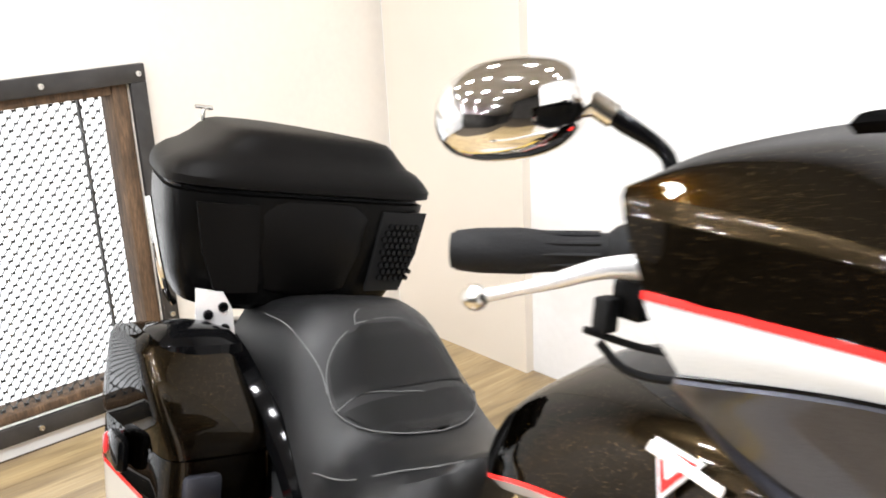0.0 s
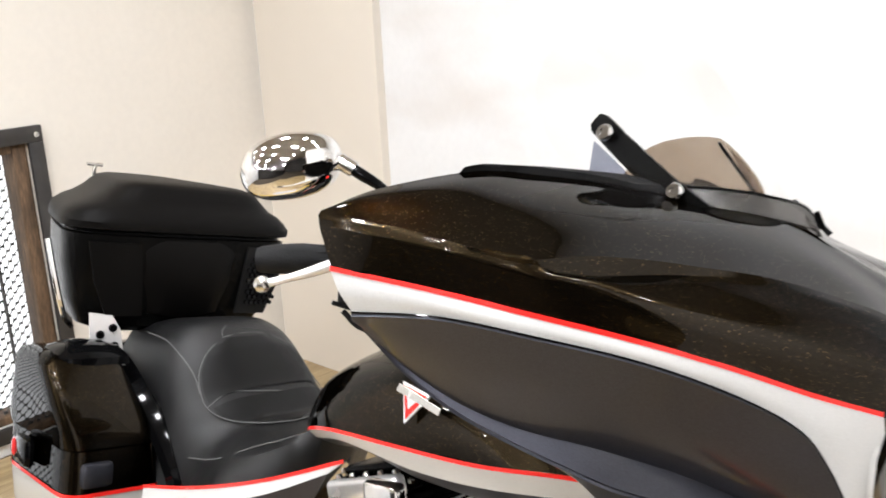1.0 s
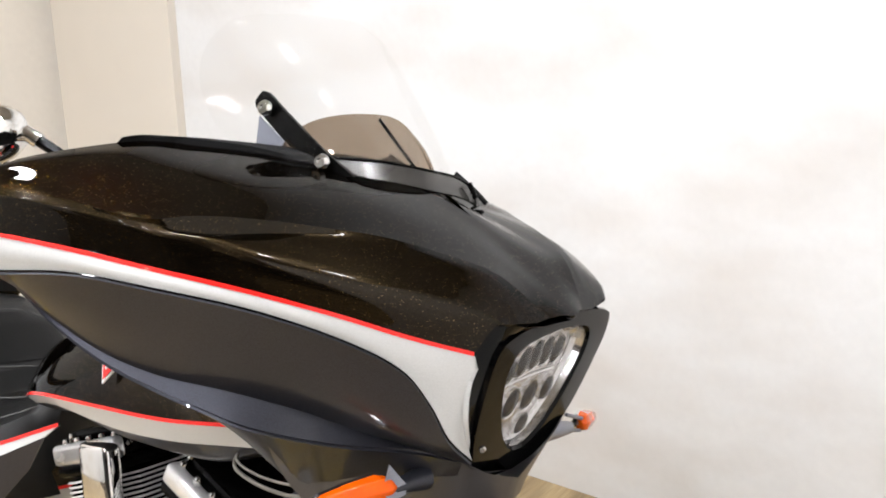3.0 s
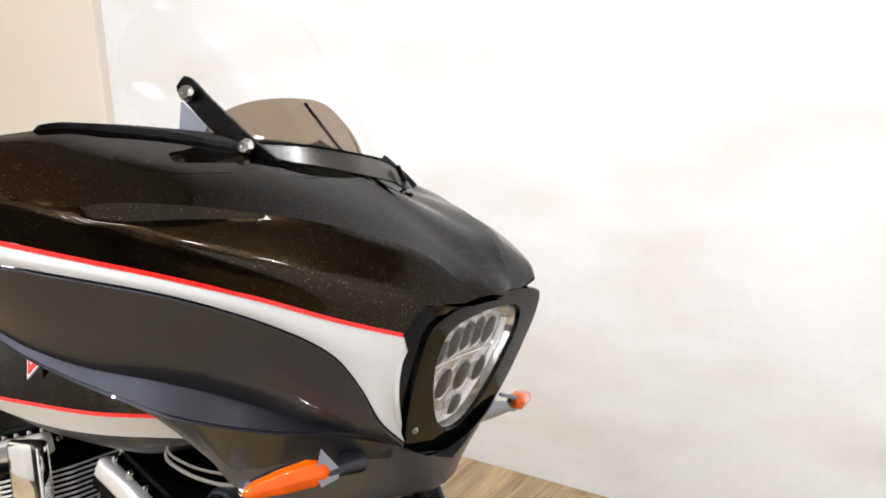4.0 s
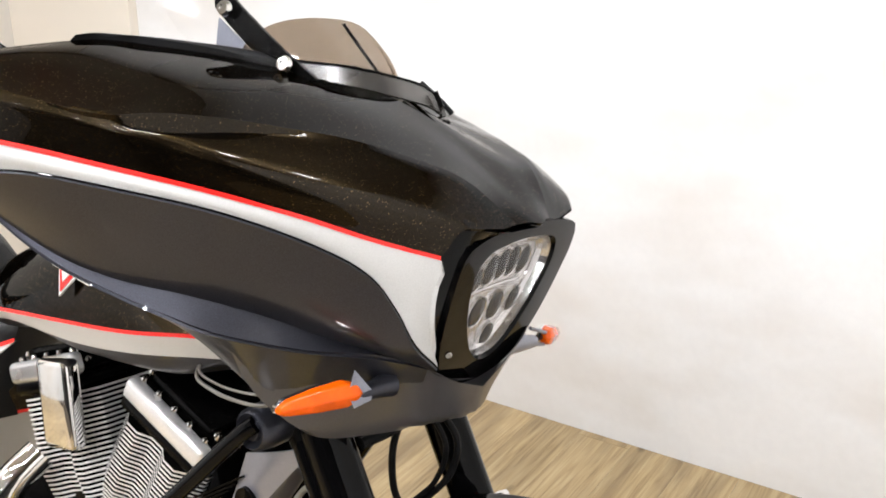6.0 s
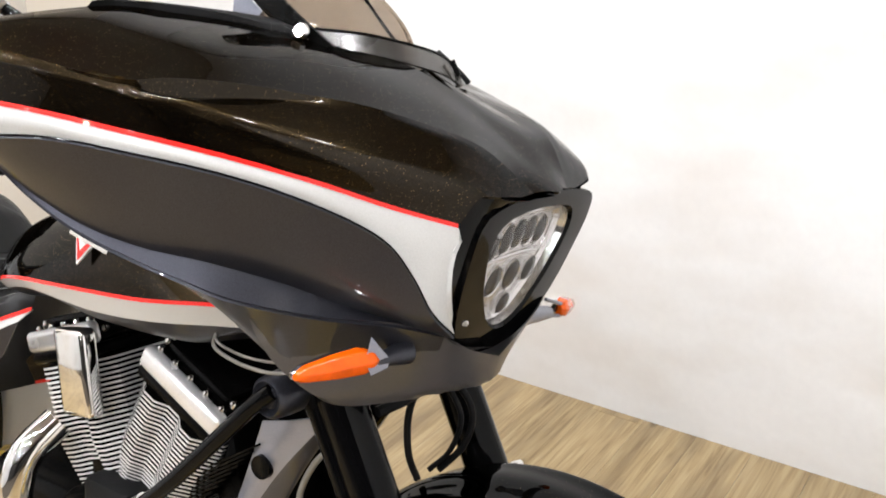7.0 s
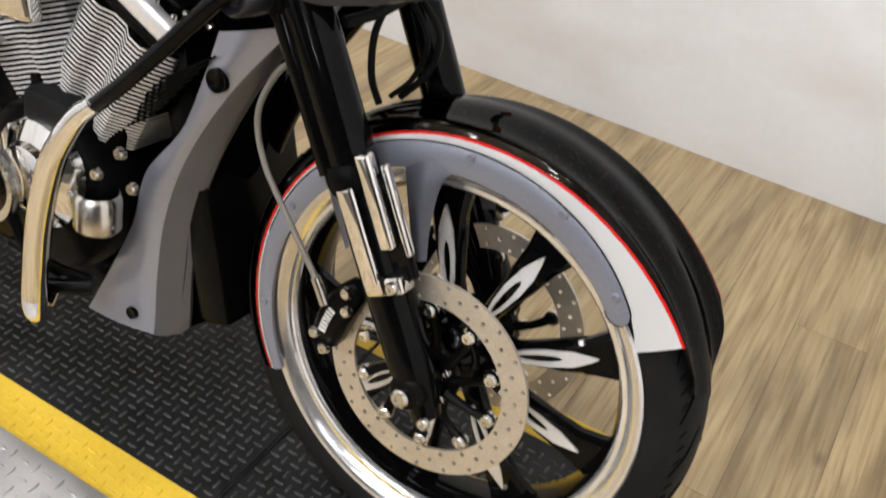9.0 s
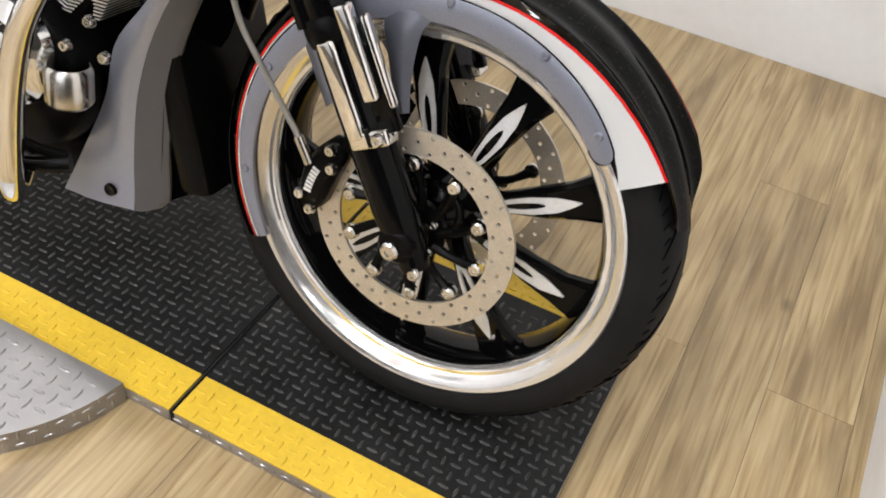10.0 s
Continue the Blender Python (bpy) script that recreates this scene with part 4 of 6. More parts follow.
W_TOP = [(x, y - 0.0004, z - 0.0035) for x, y, z in G_RED] + [(-0.055, -0.199, 1.02), (-0.055, -0.199, 0.985)]
mid_white = [tuple(0.5 * (Vector(a) + Vector(b)) + Vector((0, -0.003, 0))) for a, b in zip(spline(W_TOP, 9), spline(G_GRY, 9))]
both("silver_band", [W_TOP, mid_white, G_GRY], 44, 4, 0.004, MID, M_SILVER, fairing, "pale silver band below the pinstripe")
# grey lower panel, the ledge along its foot and the underside
E_PAN = [(-0.459, -0.462, 1.097), (-0.392, -0.440, 1.082), (-0.326, -0.412, 1.065), (-0.262, -0.370, 1.050), (-0.202, -0.322, 1.034), (-0.154, -0.278, 1.008), (-0.121, -0.242, 0.979), (-0.093, -0.208, 0.950), (-0.066, -0.170, 0.929)]
E_FOT = [(-0.462, -0.446, 1.088), (-0.422, -0.417, 1.048), (-0.371, -0.396, 1.022), (-0.318, -0.369, 1.006), (-0.262, -0.332, 0.996), (-0.204, -0.281, 0.977), (-0.163, -0.240, 0.957), (-0.121, -0.197, 0.939), (-0.075, -0.165, 0.928)]
E_LDG = [(-0.464, -0.443, 1.082), (-0.425, -0.421, 1.043), (-0.374, -0.403, 1.014), (-0.321, -0.382, 0.994), (-0.270, -0.358, 0.977), (-0.225, -0.332, 0.962), (-0.166, -0.270, 0.945), (-0.115, -0.208, 0.936), (-0.073, -0.167, 0.926)]
E_UND = [(-0.470, -0.400, 1.080), (-0.440, -0.360, 1.040), (-0.390, -0.335, 1.005), (-0.340, -0.315, 0.972), (-0.295, -0.292, 0.938), (-0.250, -0.262, 0.893), (-0.219, -0.236, 0.862), (-0.150, -0.190, 0.880), (-0.085, -0.155, 0.905)]
twin("grey_panel", [out(G_GRY, 0.0006), E_PAN, E_FOT], [6, 6], 0.004, MID, M_GREY, fairing, "dark metallic grey lower panel")
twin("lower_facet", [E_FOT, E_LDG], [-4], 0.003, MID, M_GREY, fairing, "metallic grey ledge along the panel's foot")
twin("under_facet", [E_LDG, E_UND], [-4], 0.003, MID, M_GREY, fairing, "dark grey underside facet")
bm = bmesh.new()
sweep(bm, [Vector(p) + Vector((0, -0.001, 0)) for p in G_GRY], 0.0013, 6, 60)
part("panel_seam", bm, M_GLOSS, fairing)
# chin under the panel
C_EDGE = [(-0.218, -0.322, 0.954), (-0.166, -0.263, 0.940), (-0.115, -0.203, 0.931), (-0.075, -0.163, 0.922), (-0.070, -0.110, 0.895), (-0.068, MID, 0.872)]
C_MID = [(-0.236, -0.276, 0.898), (-0.190, -0.236, 0.880), (-0.140, -0.184, 0.876), (-0.095, -0.143, 0.876), (-0.080, -0.095, 0.862), (-0.074, MID, 0.850)]
C_BOT = [(-0.226, -0.240, 0.858), (-0.198, -0.205, 0.820), (-0.162, -0.150, 0.813), (-0.115, -0.105, 0.826), (-0.092, -0.075, 0.832), (-0.086, MID, 0.832)]
C_IN = [(-0.275, -0.150, 0.875), (-0.24, -0.12, 0.86), (-0.21, -0.10, 0.85), (-0.19, -0.08, 0.848), (-0.18, -0.06, 0.848), (-0.175, MID, 0.848)]
# Reflected light is put into the chin's paler grey.
part("chin", loft([C_EDGE, C_MID, C_BOT, C_IN], 24, 4, 0.0, None, MID), M_BAND, fairing, "metallic grey chin cowl, reflected light in its paler grey")
# inner face seen from behind
part("inner_shell", loft([[(-0.484, -0.478, 1.192), (-0.45, -0.36, 1.215), (-0.40, -0.25, 1.22), (-0.34, MID, 1.21)], [(-0.462, -0.474, 1.146), (-0.40, -0.35, 1.12), (-0.34, -0.22, 1.10), (-0.30, MID, 1.10)], [(-0.445, -0.452, 1.095), (-0.37, -0.33, 1.0), (-0.30, -0.2, 0.97), (-0.26, MID, 0.96)]], 20, 4, 0.0, None, MID), M_MATTE, fairing)
part("dash_cowl", loft([[(-0.452, -0.345, 1.224), (-0.434, -0.31, 1.228), (-0.36, -0.222, 1.224), (-0.30, -0.165, 1.212)], [(-0.450, -0.345, 1.236), (-0.432, -0.31, 1.242), (-0.36, -0.222, 1.238), (-0.30, -0.165, 1.225)], [(-0.44, -0.33, 1.242), (-0.424, -0.297, 1.246), (-0.352, -0.205, 1.241), (-0.29, -0.150, 1.228)], [(-0.43, -0.29, 1.240), (-0.40, -0.25, 1.243), (-0.34, -0.16, 1.238), (-0.27, -0.1, 1.222)], [(-0.40, MID, 1.225), (-0.38, MID, 1.228), (-0.32, MID, 1.225), (-0.25, MID, 1.208)]], 20, 3, 0.0, None, MID), M_MATTE, fairing, "satin black instrument cowl")

# the far half, turned away by the bars, is shallower and lower
for ob in list(fairing.children):
    if ob.name.startswith("chin"):
        continue
    for v in ob.data.vertices:
        if v.co.y > MID:
            side, low, front = min(1, (v.co.y - MID) / 0.1), min(1, max(0, (1.08 - v.co.z) / 0.1)), min(1, max(0, (v.co.x + 0.22) / 0.18))
            side = side * side * (3 - 2 * side)
            v.co.y = MID + (v.co.y - MID) * (0.68 + 0.32 * front * (1 - low) - 0.16 * low)
            v.co.x -= 0.06 * front * low * side
            v.co.z -= 0.024 * side * (1 - low) * (1 - 0.8 * front)

# headlight: shield outline in its tilted plane
HX = Matrix.Translation((-0.030, -0.027, 1.05)) @ Matrix.Rotation(math.radians(14), 4, "Y")


def hp(u, v, d=0.0):
    """u across to the left, v up the face, d ahead of it."""
    return HX @ Vector((d, u, v))


def shield(half, n=30):
    """A closed ring from a half outline given from the top's middle down to the bottom's."""
    c = spline(half, n)
    m = half[0][1]
    return c + [Vector((p.x, 2 * m - p.y, p.z)) for p in c[-2:0:-1]]


def face(half, d):
    return [tuple(hp(u, v, d)) for u, v in half]


H_OUT = [(0, 0.022), (-0.050, 0.020), (-0.102, 0.013), (-0.132, -0.004), (-0.133, -0.060), (-0.123, -0.118), (-0.099, -0.160), (-0.055, -0.182), (0, -0.189)]
H_INN = [(0, 0.001), (-0.046, -0.002), (-0.082, -0.012), (-0.093, -0.042), (-0.079, -0.082), (-0.059, -0.116), (-0.041, -0.137), (-0.021, -0.150), (0, -0.154)]
A_Y = -0.036
H_SEAM = [(-0.013, A_Y, 1.077), (-0.018, -0.080, 1.077), (-0.027, -0.122, 1.076), (-0.051, -0.190, 1.086), (-0.062, -0.203, 1.035), (-0.066, -0.204, 0.980), (-0.068, -0.178, 0.934), (-0.070, -0.130, 0.905), (-0.072, A_Y, 0.880)]
wide = [tuple(0.35 * Vector(a) + 0.65 * Vector(b) + Vector((0.002, -0.003 if 1 < k < 7 else 0.0, 0))) for k, (a, b) in enumerate(zip(H_SEAM, face(H_OUT, -0.020)))]
lip = [tuple(0.5 * (Vector(a) + Vector(b)) + Vector((0.001, 0, 0))) for a, b in zip(face(H_OUT, -0.014), face(H_INN, -0.012))]
bm = bmesh.new()
rings = skin(bm, [shield(h) for h in (H_SEAM, wide, face(H_OUT, -0.018), face([(u * 0.985, v * 0.985) for u, v in H_OUT], -0.013), lip, face([(u * 1.04, v + (0.003 if v > -0.06 else -0.003)) for u, v in H_INN], -0.012), face(H_INN, -0.017))], close=True)
for ring, back in ((rings[0], 0.050), (rings[1], 0.018)):
    for v, front in zip(ring, rings[2]):
        far = min(1, max(0, (front.co.y - A_Y) / 0.012))
        v.co = v.co.lerp(front.co + Vector((-back, -0.3 * back, -0.1 * back)), far)
for ring in rings[2:5]:
    for v in ring:
        far = min(1, max(0, (v.co.y - A_Y) / 0.12))
        v.co.y += (0.012 if ring is not rings[4] else 0.006) * far * far * min(1, max(-1, (v.co.z - 0.96) / 0.06))
head = empty("headlight", None, "shield-shaped LED headlight in a gloss black bezel")
head.parent = bike
part("bezel", bm, M_GLOSS, head, "gloss black bezel")
bm = bmesh.new()
vs = skin(bm, [shield(face([(u * q, (v + 0.07) * q - 0.07) for u, v in H_INN], d)) for q, d in ((1.0, -0.0165), (0.97, -0.026), (0.9, -0.032))], close=True)
bm.faces.new(vs[-1])
part("reflector", bm, M_REFLECT, head, "bright white reflector", smooth=False)
bm = bmesh.new()
vs = skin(bm, [shield(face([(u * s, (v + 0.07) * s - 0.07) for u, v in H_INN], d)) for s, d in ((1.0, -0.018), (0.85, -0.012), (0.6, -0.008), (0.3, -0.006))], close=True)
bm.faces.new(vs[-1])
lens = part("lens", bm, M_LENS, head, "clear curved headlight glass")
lens.visible_shadow = False
LEDS = ((-0.030, -0.042, 0.016, 1.25), (-0.005, -0.038, 0.016, 1.25), (0.021, -0.037, 0.016, 1.25), (0.050, -0.040, 0.016, 1.2), (-0.028, -0.097, 0.018, 1.1), (0.014, -0.096, 0.018, 1.1), (0.058, -0.096, 0.016, 1.1), (0.018, -0.137, 0.015, 1.0), (-0.058, -0.050, 0.014, 1.1))
for u, v, r, tall in LEDS:
    for name, prof, mat, lab in (("led", [(0.0, 0.0065), (r * 0.5, 0.0058), (r * 0.85, 0.0035), (r * 0.97, 0.0), (r * 0.97, -0.004)], M_LED, "round dark LED optic"), ("led_ring", [(r * 0.97, 0.001), (r * 1.04, 0.003), (r * 1.14, -0.006)], M_REFLECT, "bright LED ring")):
        bm = bmesh.new()
        lathe(prof, 20, (0, 0, 0), "x", bm=bm)
        bmesh.ops.transform(bm, matrix=HX @ Matrix.Translation((-0.031, u, v)) @ Matrix.Diagonal((1, 1, tall, 1)), verts=bm.verts)
        part(name, bm, mat, head, lab)
for c in ([(-0.088, -0.018), (-0.045, -0.014), (0.0, -0.012), (0.05, -0.014), (0.088, -0.018)], [(-0.085, -0.071), (-0.04, -0.068), (0.02, -0.067), (0.085, -0.070)], [(0.085, -0.03), (0.078, -0.07), (0.055, -0.115), (0.03, -0.142)]):
    part("reflector_rib", tube([hp(u, v, -0.032) for u, v in c], 0.003, 8, 16), M_REFLECT, head)
bm = bmesh.new()
bolt(bm, Vector((-0.050, -0.165, 0.945)), (0.6, -0.8, 0.0), 0.004, 0.003)
part("bezel_screw", bm, M_ALLOY, head)

# wind screen
screen = empty("windshield", None, "clear windshield on black side brackets with a smoked deflector")
screen.parent = bike


def screen_curve(z, x0, half, n=15, bow=0.16):
    return [(x0 - bow * (2 * k / (n - 1) - 1) ** 2, MID + half * (2 * k / (n - 1) - 1), z) for k in range(n)]


glass = part("pane", loft([screen_curve(1.195, -0.222, 0.165, bow=0.09), screen_curve(1.26, -0.262, 0.20, bow=0.13), screen_curve(1.33, -0.315, 0.19, bow=0.12), screen_curve(1.385, -0.365, 0.14, bow=0.07), screen_curve(1.40, -0.385, 0.06, bow=0.02)], 30, 4, 0.003), M_CLEAR, screen, "clear curved plastic pane")
glass.visible_shadow = False
part("deflector", loft([screen_curve(1.205, -0.258, 0.155, bow=0.075), screen_curve(1.235, -0.275, 0.145, bow=0.07), screen_curve(1.260, -0.297, 0.115, bow=0.05), screen_curve(1.274, -0.314, 0.082, bow=0.028), screen_curve(1.281, -0.324, 0.045, bow=0.010), screen_curve(1.283, -0.328, 0.012, bow=0.002)], 28, 4, 0.003), M_SMOKE, screen, "smoked plastic deflector")
bra = part("bracket", loft([[(-0.398, -0.180, 1.290), (-0.384, -0.178, 1.303), (-0.352, -0.174, 1.280), (-0.30, -0.168, 1.243), (-0.255, -0.160, 1.214)], [(-0.396, -0.180, 1.283), (-0.378, -0.179, 1.268), (-0.348, -0.175, 1.244), (-0.315, -0.170, 1.222), (-0.285, -0.164, 1.212)]], 22, 2, 0.006), M_SATIN, screen, "black sheet steel bracket")
part("bracket_plate", loft([[(-0.396, -0.174, 1.272), (-0.360, -0.168, 1.246)], [(-0.400, -0.174, 1.222), (-0.335, -0.166, 1.222)]], 8, 3, 0.003), M_GREYL, screen, "grey bracket stay")
bolts("bracket_bolt", [((-0.374, -0.186, 1.283), (0.15, -1, 0.1)), ((-0.290, -0.175, 1.228), (0.15, -1, 0.1))], M_CHROME, bra, 0.0095, 0.007, "bright bracket bolt")
part("screen_clip", tube([(-0.262, 0.060, 1.212), (-0.235, 0.068, 1.192), (-0.218, 0.074, 1.176)], 0.0036, 8, 8), M_MATTE, screen)
part("screen_foot", loft([[(-0.292, -0.168, 1.216), (-0.243, -0.110, 1.209), (-0.212, MID, 1.197), (-0.215, 0.020, 1.185), (-0.224, 0.072, 1.168)], [(-0.300, -0.160, 1.232), (-0.258, -0.105, 1.230), (-0.230, MID, 1.221), (-0.230, 0.020, 1.210), (-0.236, 0.076, 1.190)]], 30, 3, 0.003), M_BASEGLASS, screen, "dark glossy foot of the screen")
part("foot_edge", tube([(-0.300, -0.161, 1.2325), (-0.258, -0.106, 1.2305), (-0.230, MID, 1.2215), (-0.230, 0.020, 1.2105), (-0.236, 0.076, 1.1905)], 0.0016, 6, 30), M_SATIN, screen)
part("screen_rib", tube([(-0.222, 0.034, 1.205), (-0.214, 0.040, 1.186)], 0.0035, 8, 6), M_SATIN, screen, "black screen rib")
part("screen_rib", tube([(-0.310, -0.050, 1.278), (-0.285, -0.030, 1.240), (-0.262, -0.02, 1.212)], 0.0022, 8, 8), M_SATIN, screen)

# turn signals: wedge-shaped lens in a bright tray, on a fin or a cone
for sgn, tip, root, stem in ((-1, (-0.150, -0.318, 0.897), (-0.118, -0.231, 0.899), (-0.112, -0.18, 0.900)), (1, (-0.142, 0.318, 0.842), (-0.120, 0.222, 0.857), (-0.125, 0.10, 0.875))):
    sig = empty("turn_signal", None, "amber turn signal in a bright tray on a grey stalk")
    sig.parent = bike
    a, b, c = Vector(tip), Vector(root), Vector(stem)
    d = b - a

    def wedge(grow, back):
        bm = bmesh.new()
        rows = []
        for q, h, w in ((-0.01, 0.004, 0.004), (0.10, 0.010, 0.008), (0.45, 0.0145, 0.012), (0.80, 0.0165, 0.014), (0.93, 0.013, 0.012), (1.02, 0.006, 0.007)):
            p = a + d * q + Vector((back, 0, 0.003 * q))
            rows.append([p + Vector((w * grow * cx, 0, h * grow * cz)) for cx, cz in ((1, 0.15), (0.55, 0.9), (-0.4, 1.0), (-0.9, 0.3), (-0.9, -0.4), (-0.3, -0.9), (0.7, -0.6))])
        vs = skin(bm, rows, close=True)
        bm.faces.new(vs[0])
        bm.faces.new(vs[-1])
        bmesh.ops.bevel(bm, geom=bm.edges[:], offset=0.0012, segments=1, affect="EDGES")
        return bm

    part("amber_lens", wedge(1.0, 0.0), M_AMBER, sig, "orange faceted plastic lens", smooth=False)
    part("lens_tray", wedge(0.99, -0.005), M_CHROME, sig, "bright lens tray", smooth=False)
    if sgn < 0:
        fin = [b + Vector((0.004, -0.020, 0.008)), b + Vector((0.000, -0.007, 0.030)), b + Vector((0.010, 0.014, 0.004)), b + Vector((0.011, 0.012, -0.006)), b + Vector((0.008, -0.014, -0.009))]
        bm = bmesh.new()
        v = [bm.verts.new(p) for p in fin]
        bm.faces.new(v)
        bmesh.ops.solidify(bm, geom=bm.faces[:], thickness=0.012)
        bmesh.ops.bevel(bm, geom=bm.edges[:], offset=0.0025, segments=2, affect="EDGES")
        part("stalk_fin", bm, M_COWL, sig, "triangular silver stalk fin", smooth=False)
        part("stalk", tube([b.lerp(c, -0.1), b.lerp(c, 0.5), c], [0.008, 0.010, 0.015], 12, 10), M_GREY, sig)
    else:
        part("stalk_wire", tube([b + Vector((0.002, 0.004, 0.010)), b.lerp(c, 0.35) + Vector((0, 0, 0.020))], 0.0028, 8, 4), M_GREYL, sig, "thin grey stay")
        part("stalk_wire", tube([b + Vector((0.0, 0.004, -0.008)), b.lerp(c, 0.35) + Vector((0, 0, -0.004))], 0.0028, 8, 4), M_GREYL, sig)
        part("stalk", tube([b.lerp(c, 0.25), b.lerp(c, 0.32), c], [0.009, 0.013, 0.016], 16, 10), M_GREYL, sig, "grey stalk cone")

# mirror, bar and controls
mirror = empty("mirror", None, "chrome-backed mirror on a black stalk")
mirror.parent = bike
bm = bmesh.new()
MM = Matrix.Translation((-0.697, -0.357, 1.219)) @ Matrix.Rotation(math.radians(-48), 4, "Z") @ Matrix.Rotation(math.radians(6), 4, "X") @ Matrix.Scale(0.92, 4)
rows = []
for q, a, b in ((-0.040, 0.002, 0.002), (-0.039, 0.020, 0.013), (-0.034, 0.040, 0.027), (-0.022, 0.056, 0.0375), (-0.004, 0.0645, 0.0425), (0.012, 0.066, 0.043), (0.016, 0.064, 0.041)):
    rows.append([MM @ Vector((-q, a * math.copysign(abs(math.cos(t)) ** 0.85, math.cos(t)), b * math.copysign(abs(math.sin(t)) ** 0.85, math.sin(t)) + 0.007 * math.cos(t))) for t in [2 * math.pi * k / 36 for k in range(36)]])
skin(bm, rows, close=True)
part("housing", bm, M_CHROME, mirror, "chrome mirror housing")
bm = bmesh.new()
bm.faces.new([bm.verts.new(p + Vector((0.0005, 0, 0))) for p in rows[-1]])
part("mirror_glass", bm, M_CHROME, mirror, smooth=False)
part("stalk", tube([(-0.655, -0.315, 1.228), (-0.636, -0.303, 1.216), (-0.610, -0.288, 1.200), (-0.600, -0.284, 1.184), (-0.60, -0.283, 1.150)], [0.007, 0.0075, 0.006, 0.006, 0.006], 12, 24), M_GLOSS, mirror, "gloss black stalk")
part("collar", tube([(-0.657, -0.316, 1.229), (-0.640, -0.306, 1.219)], 0.010, 12, 4), M_CHROME, mirror)
bar = empty("handlebar", None, "black handlebar with ribbed rubber grip")
bar.parent = bike
g0, g1 = Vector((-0.748, -0.362, 1.099)), Vector((-0.650, -0.283, 1.111))
grip = part("grip", sweep(bmesh.new(), [g0, g0.lerp(g1, 0.02), g0.lerp(g1, 0.07), g0.lerp(g1, 0.09), g1], [0.0145, 0.0185, 0.019, 0.0152, 0.0152], 28, 40), M_RUBBER, bar, "black ribbed rubber grip")
for k in range(10):
    t = 2 * math.pi * k / 10
    d = (g1 - g0).normalized()
    a = d.cross(Vector((0, 0, 1))).normalized()
    b = d.cross(a)
    o = (a * math.cos(t) + b * math.sin(t)) * 0.0150
    part("rib", sweep(bmesh.new(), [g0.lerp(g1, 0.12) + o, g0.lerp(g1, 0.95) + o], 0.0022, 6, 4), M_MATTE, grip)
part("throttle_flange", sweep(bmesh.new(), [g1, g1.lerp(g0, -0.05), g1.lerp(g0, -0.12), g1.lerp(g0, -0.18)], [0.0155, 0.021, 0.023, 0.020], 24, 12), M_RUBBER, bar)
part("switch_housing", sweep(bmesh.new(), [g1.lerp(g0, -0.15), g1.lerp(g0, -0.2), g1.lerp(g0, -0.45), g1.lerp(g0, -0.6)], [0.022, 0.027, 0.027, 0.02], 20, 14), M_SATIN, bar)
part("tube", tube([g1, (-0.56, -0.21, 1.12), (-0.47, -0.12, 1.10), (-0.43, MID, 1.08)], 0.0125, 14, 20), M_SATIN, bar)
part("kill_switch", box(bmesh.new(), -0.009, 0.009, -0.006, 0.006, -0.006, 0.006, 0.002, 1, Matrix.Translation((-0.603, -0.262, 1.145))), M_RED, bar, "red switch")
lever = part("brake_lever", sweep(bmesh.new(), [(-0.642, -0.433, 1.094), (-0.628, -0.420, 1.100), (-0.605, -0.402, 1.110), (-0.582, -0.376, 1.122), (-0.568, -0.345, 1.123), (-0.56, -0.318, 1.118)], [0.005, 0.0045, 0.006, 0.0075, 0.0095, 0.010], 12, 30), M_CAST, bar, "bright alloy brake lever")
part("lever_ball", blob(bmesh.new(), Matrix.Translation((-0.643, -0.434, 1.094)) @ Matrix.Scale(0.0095, 4)), M_ALLOY, lever)
part("master_cylinder", box(bmesh.new(), -0.014, 0.014, -0.014, 0.014, -0.016, 0.014, 0.005, 2, Matrix.Translation((-0.580, -0.335, 1.098))), M_SATIN, bar)
part("brake_switch", box(bmesh.new(), -0.007, 0.007, -0.008, 0.008, -0.013, 0.013, 0.003, 2, Matrix.Translation((-0.590, -0.356, 1.085))), M_MATTE, bar)
part("cable", tube([(-0.59, -0.36, 1.065), (-0.575, -0.345, 1.046), (-0.55, -0.315, 1.040), (-0.5, -0.26, 1.045)], 0.0032, 8, 18), M_MATTE, bar)
part("cable", tube([(-0.595, -0.372, 1.075), (-0.575, -0.335, 1.062), (-0.55, -0.30, 1.055)], 0.0028, 8, 14), M_MATTE, bar)

# ---- fuel tank ----
tank = empty("fuel_tank", None, "gloss black fuel tank with silver band and triangular badge")
tank.parent = bike
T0 = [(-0.945, 0, 0.800), (-0.895, 0, 0.885), (-0.80, 0, 0.945), (-0.65, 0, 0.985), (-0.48, 0, 0.99), (-0.32, 0, 0.955)]
T1 = [(-0.940, -0.075, 0.795), (-0.885, -0.115, 0.868), (-0.785, -0.150, 0.915), (-0.64, -0.178, 0.945), (-0.47, -0.172, 0.948), (-0.31, -0.135, 0.925)]
T1B = [(-0.925, -0.115, 0.785), (-0.865, -0.170, 0.832), (-0.775, -0.200, 0.868), (-0.635, -0.214, 0.895), (-0.49, -0.208, 0.908), (-0.31, -0.160, 0.905)]
T2 = [(-0.90, -0.140, 0.785), (-0.845, -0.190, 0.815), (-0.769, -0.214, 0.840), (-0.63, -0.219, 0.857), (-0.50, -0.215, 0.871), (-0.385, -0.198, 0.889), (-0.30, -0.168, 0.893)]
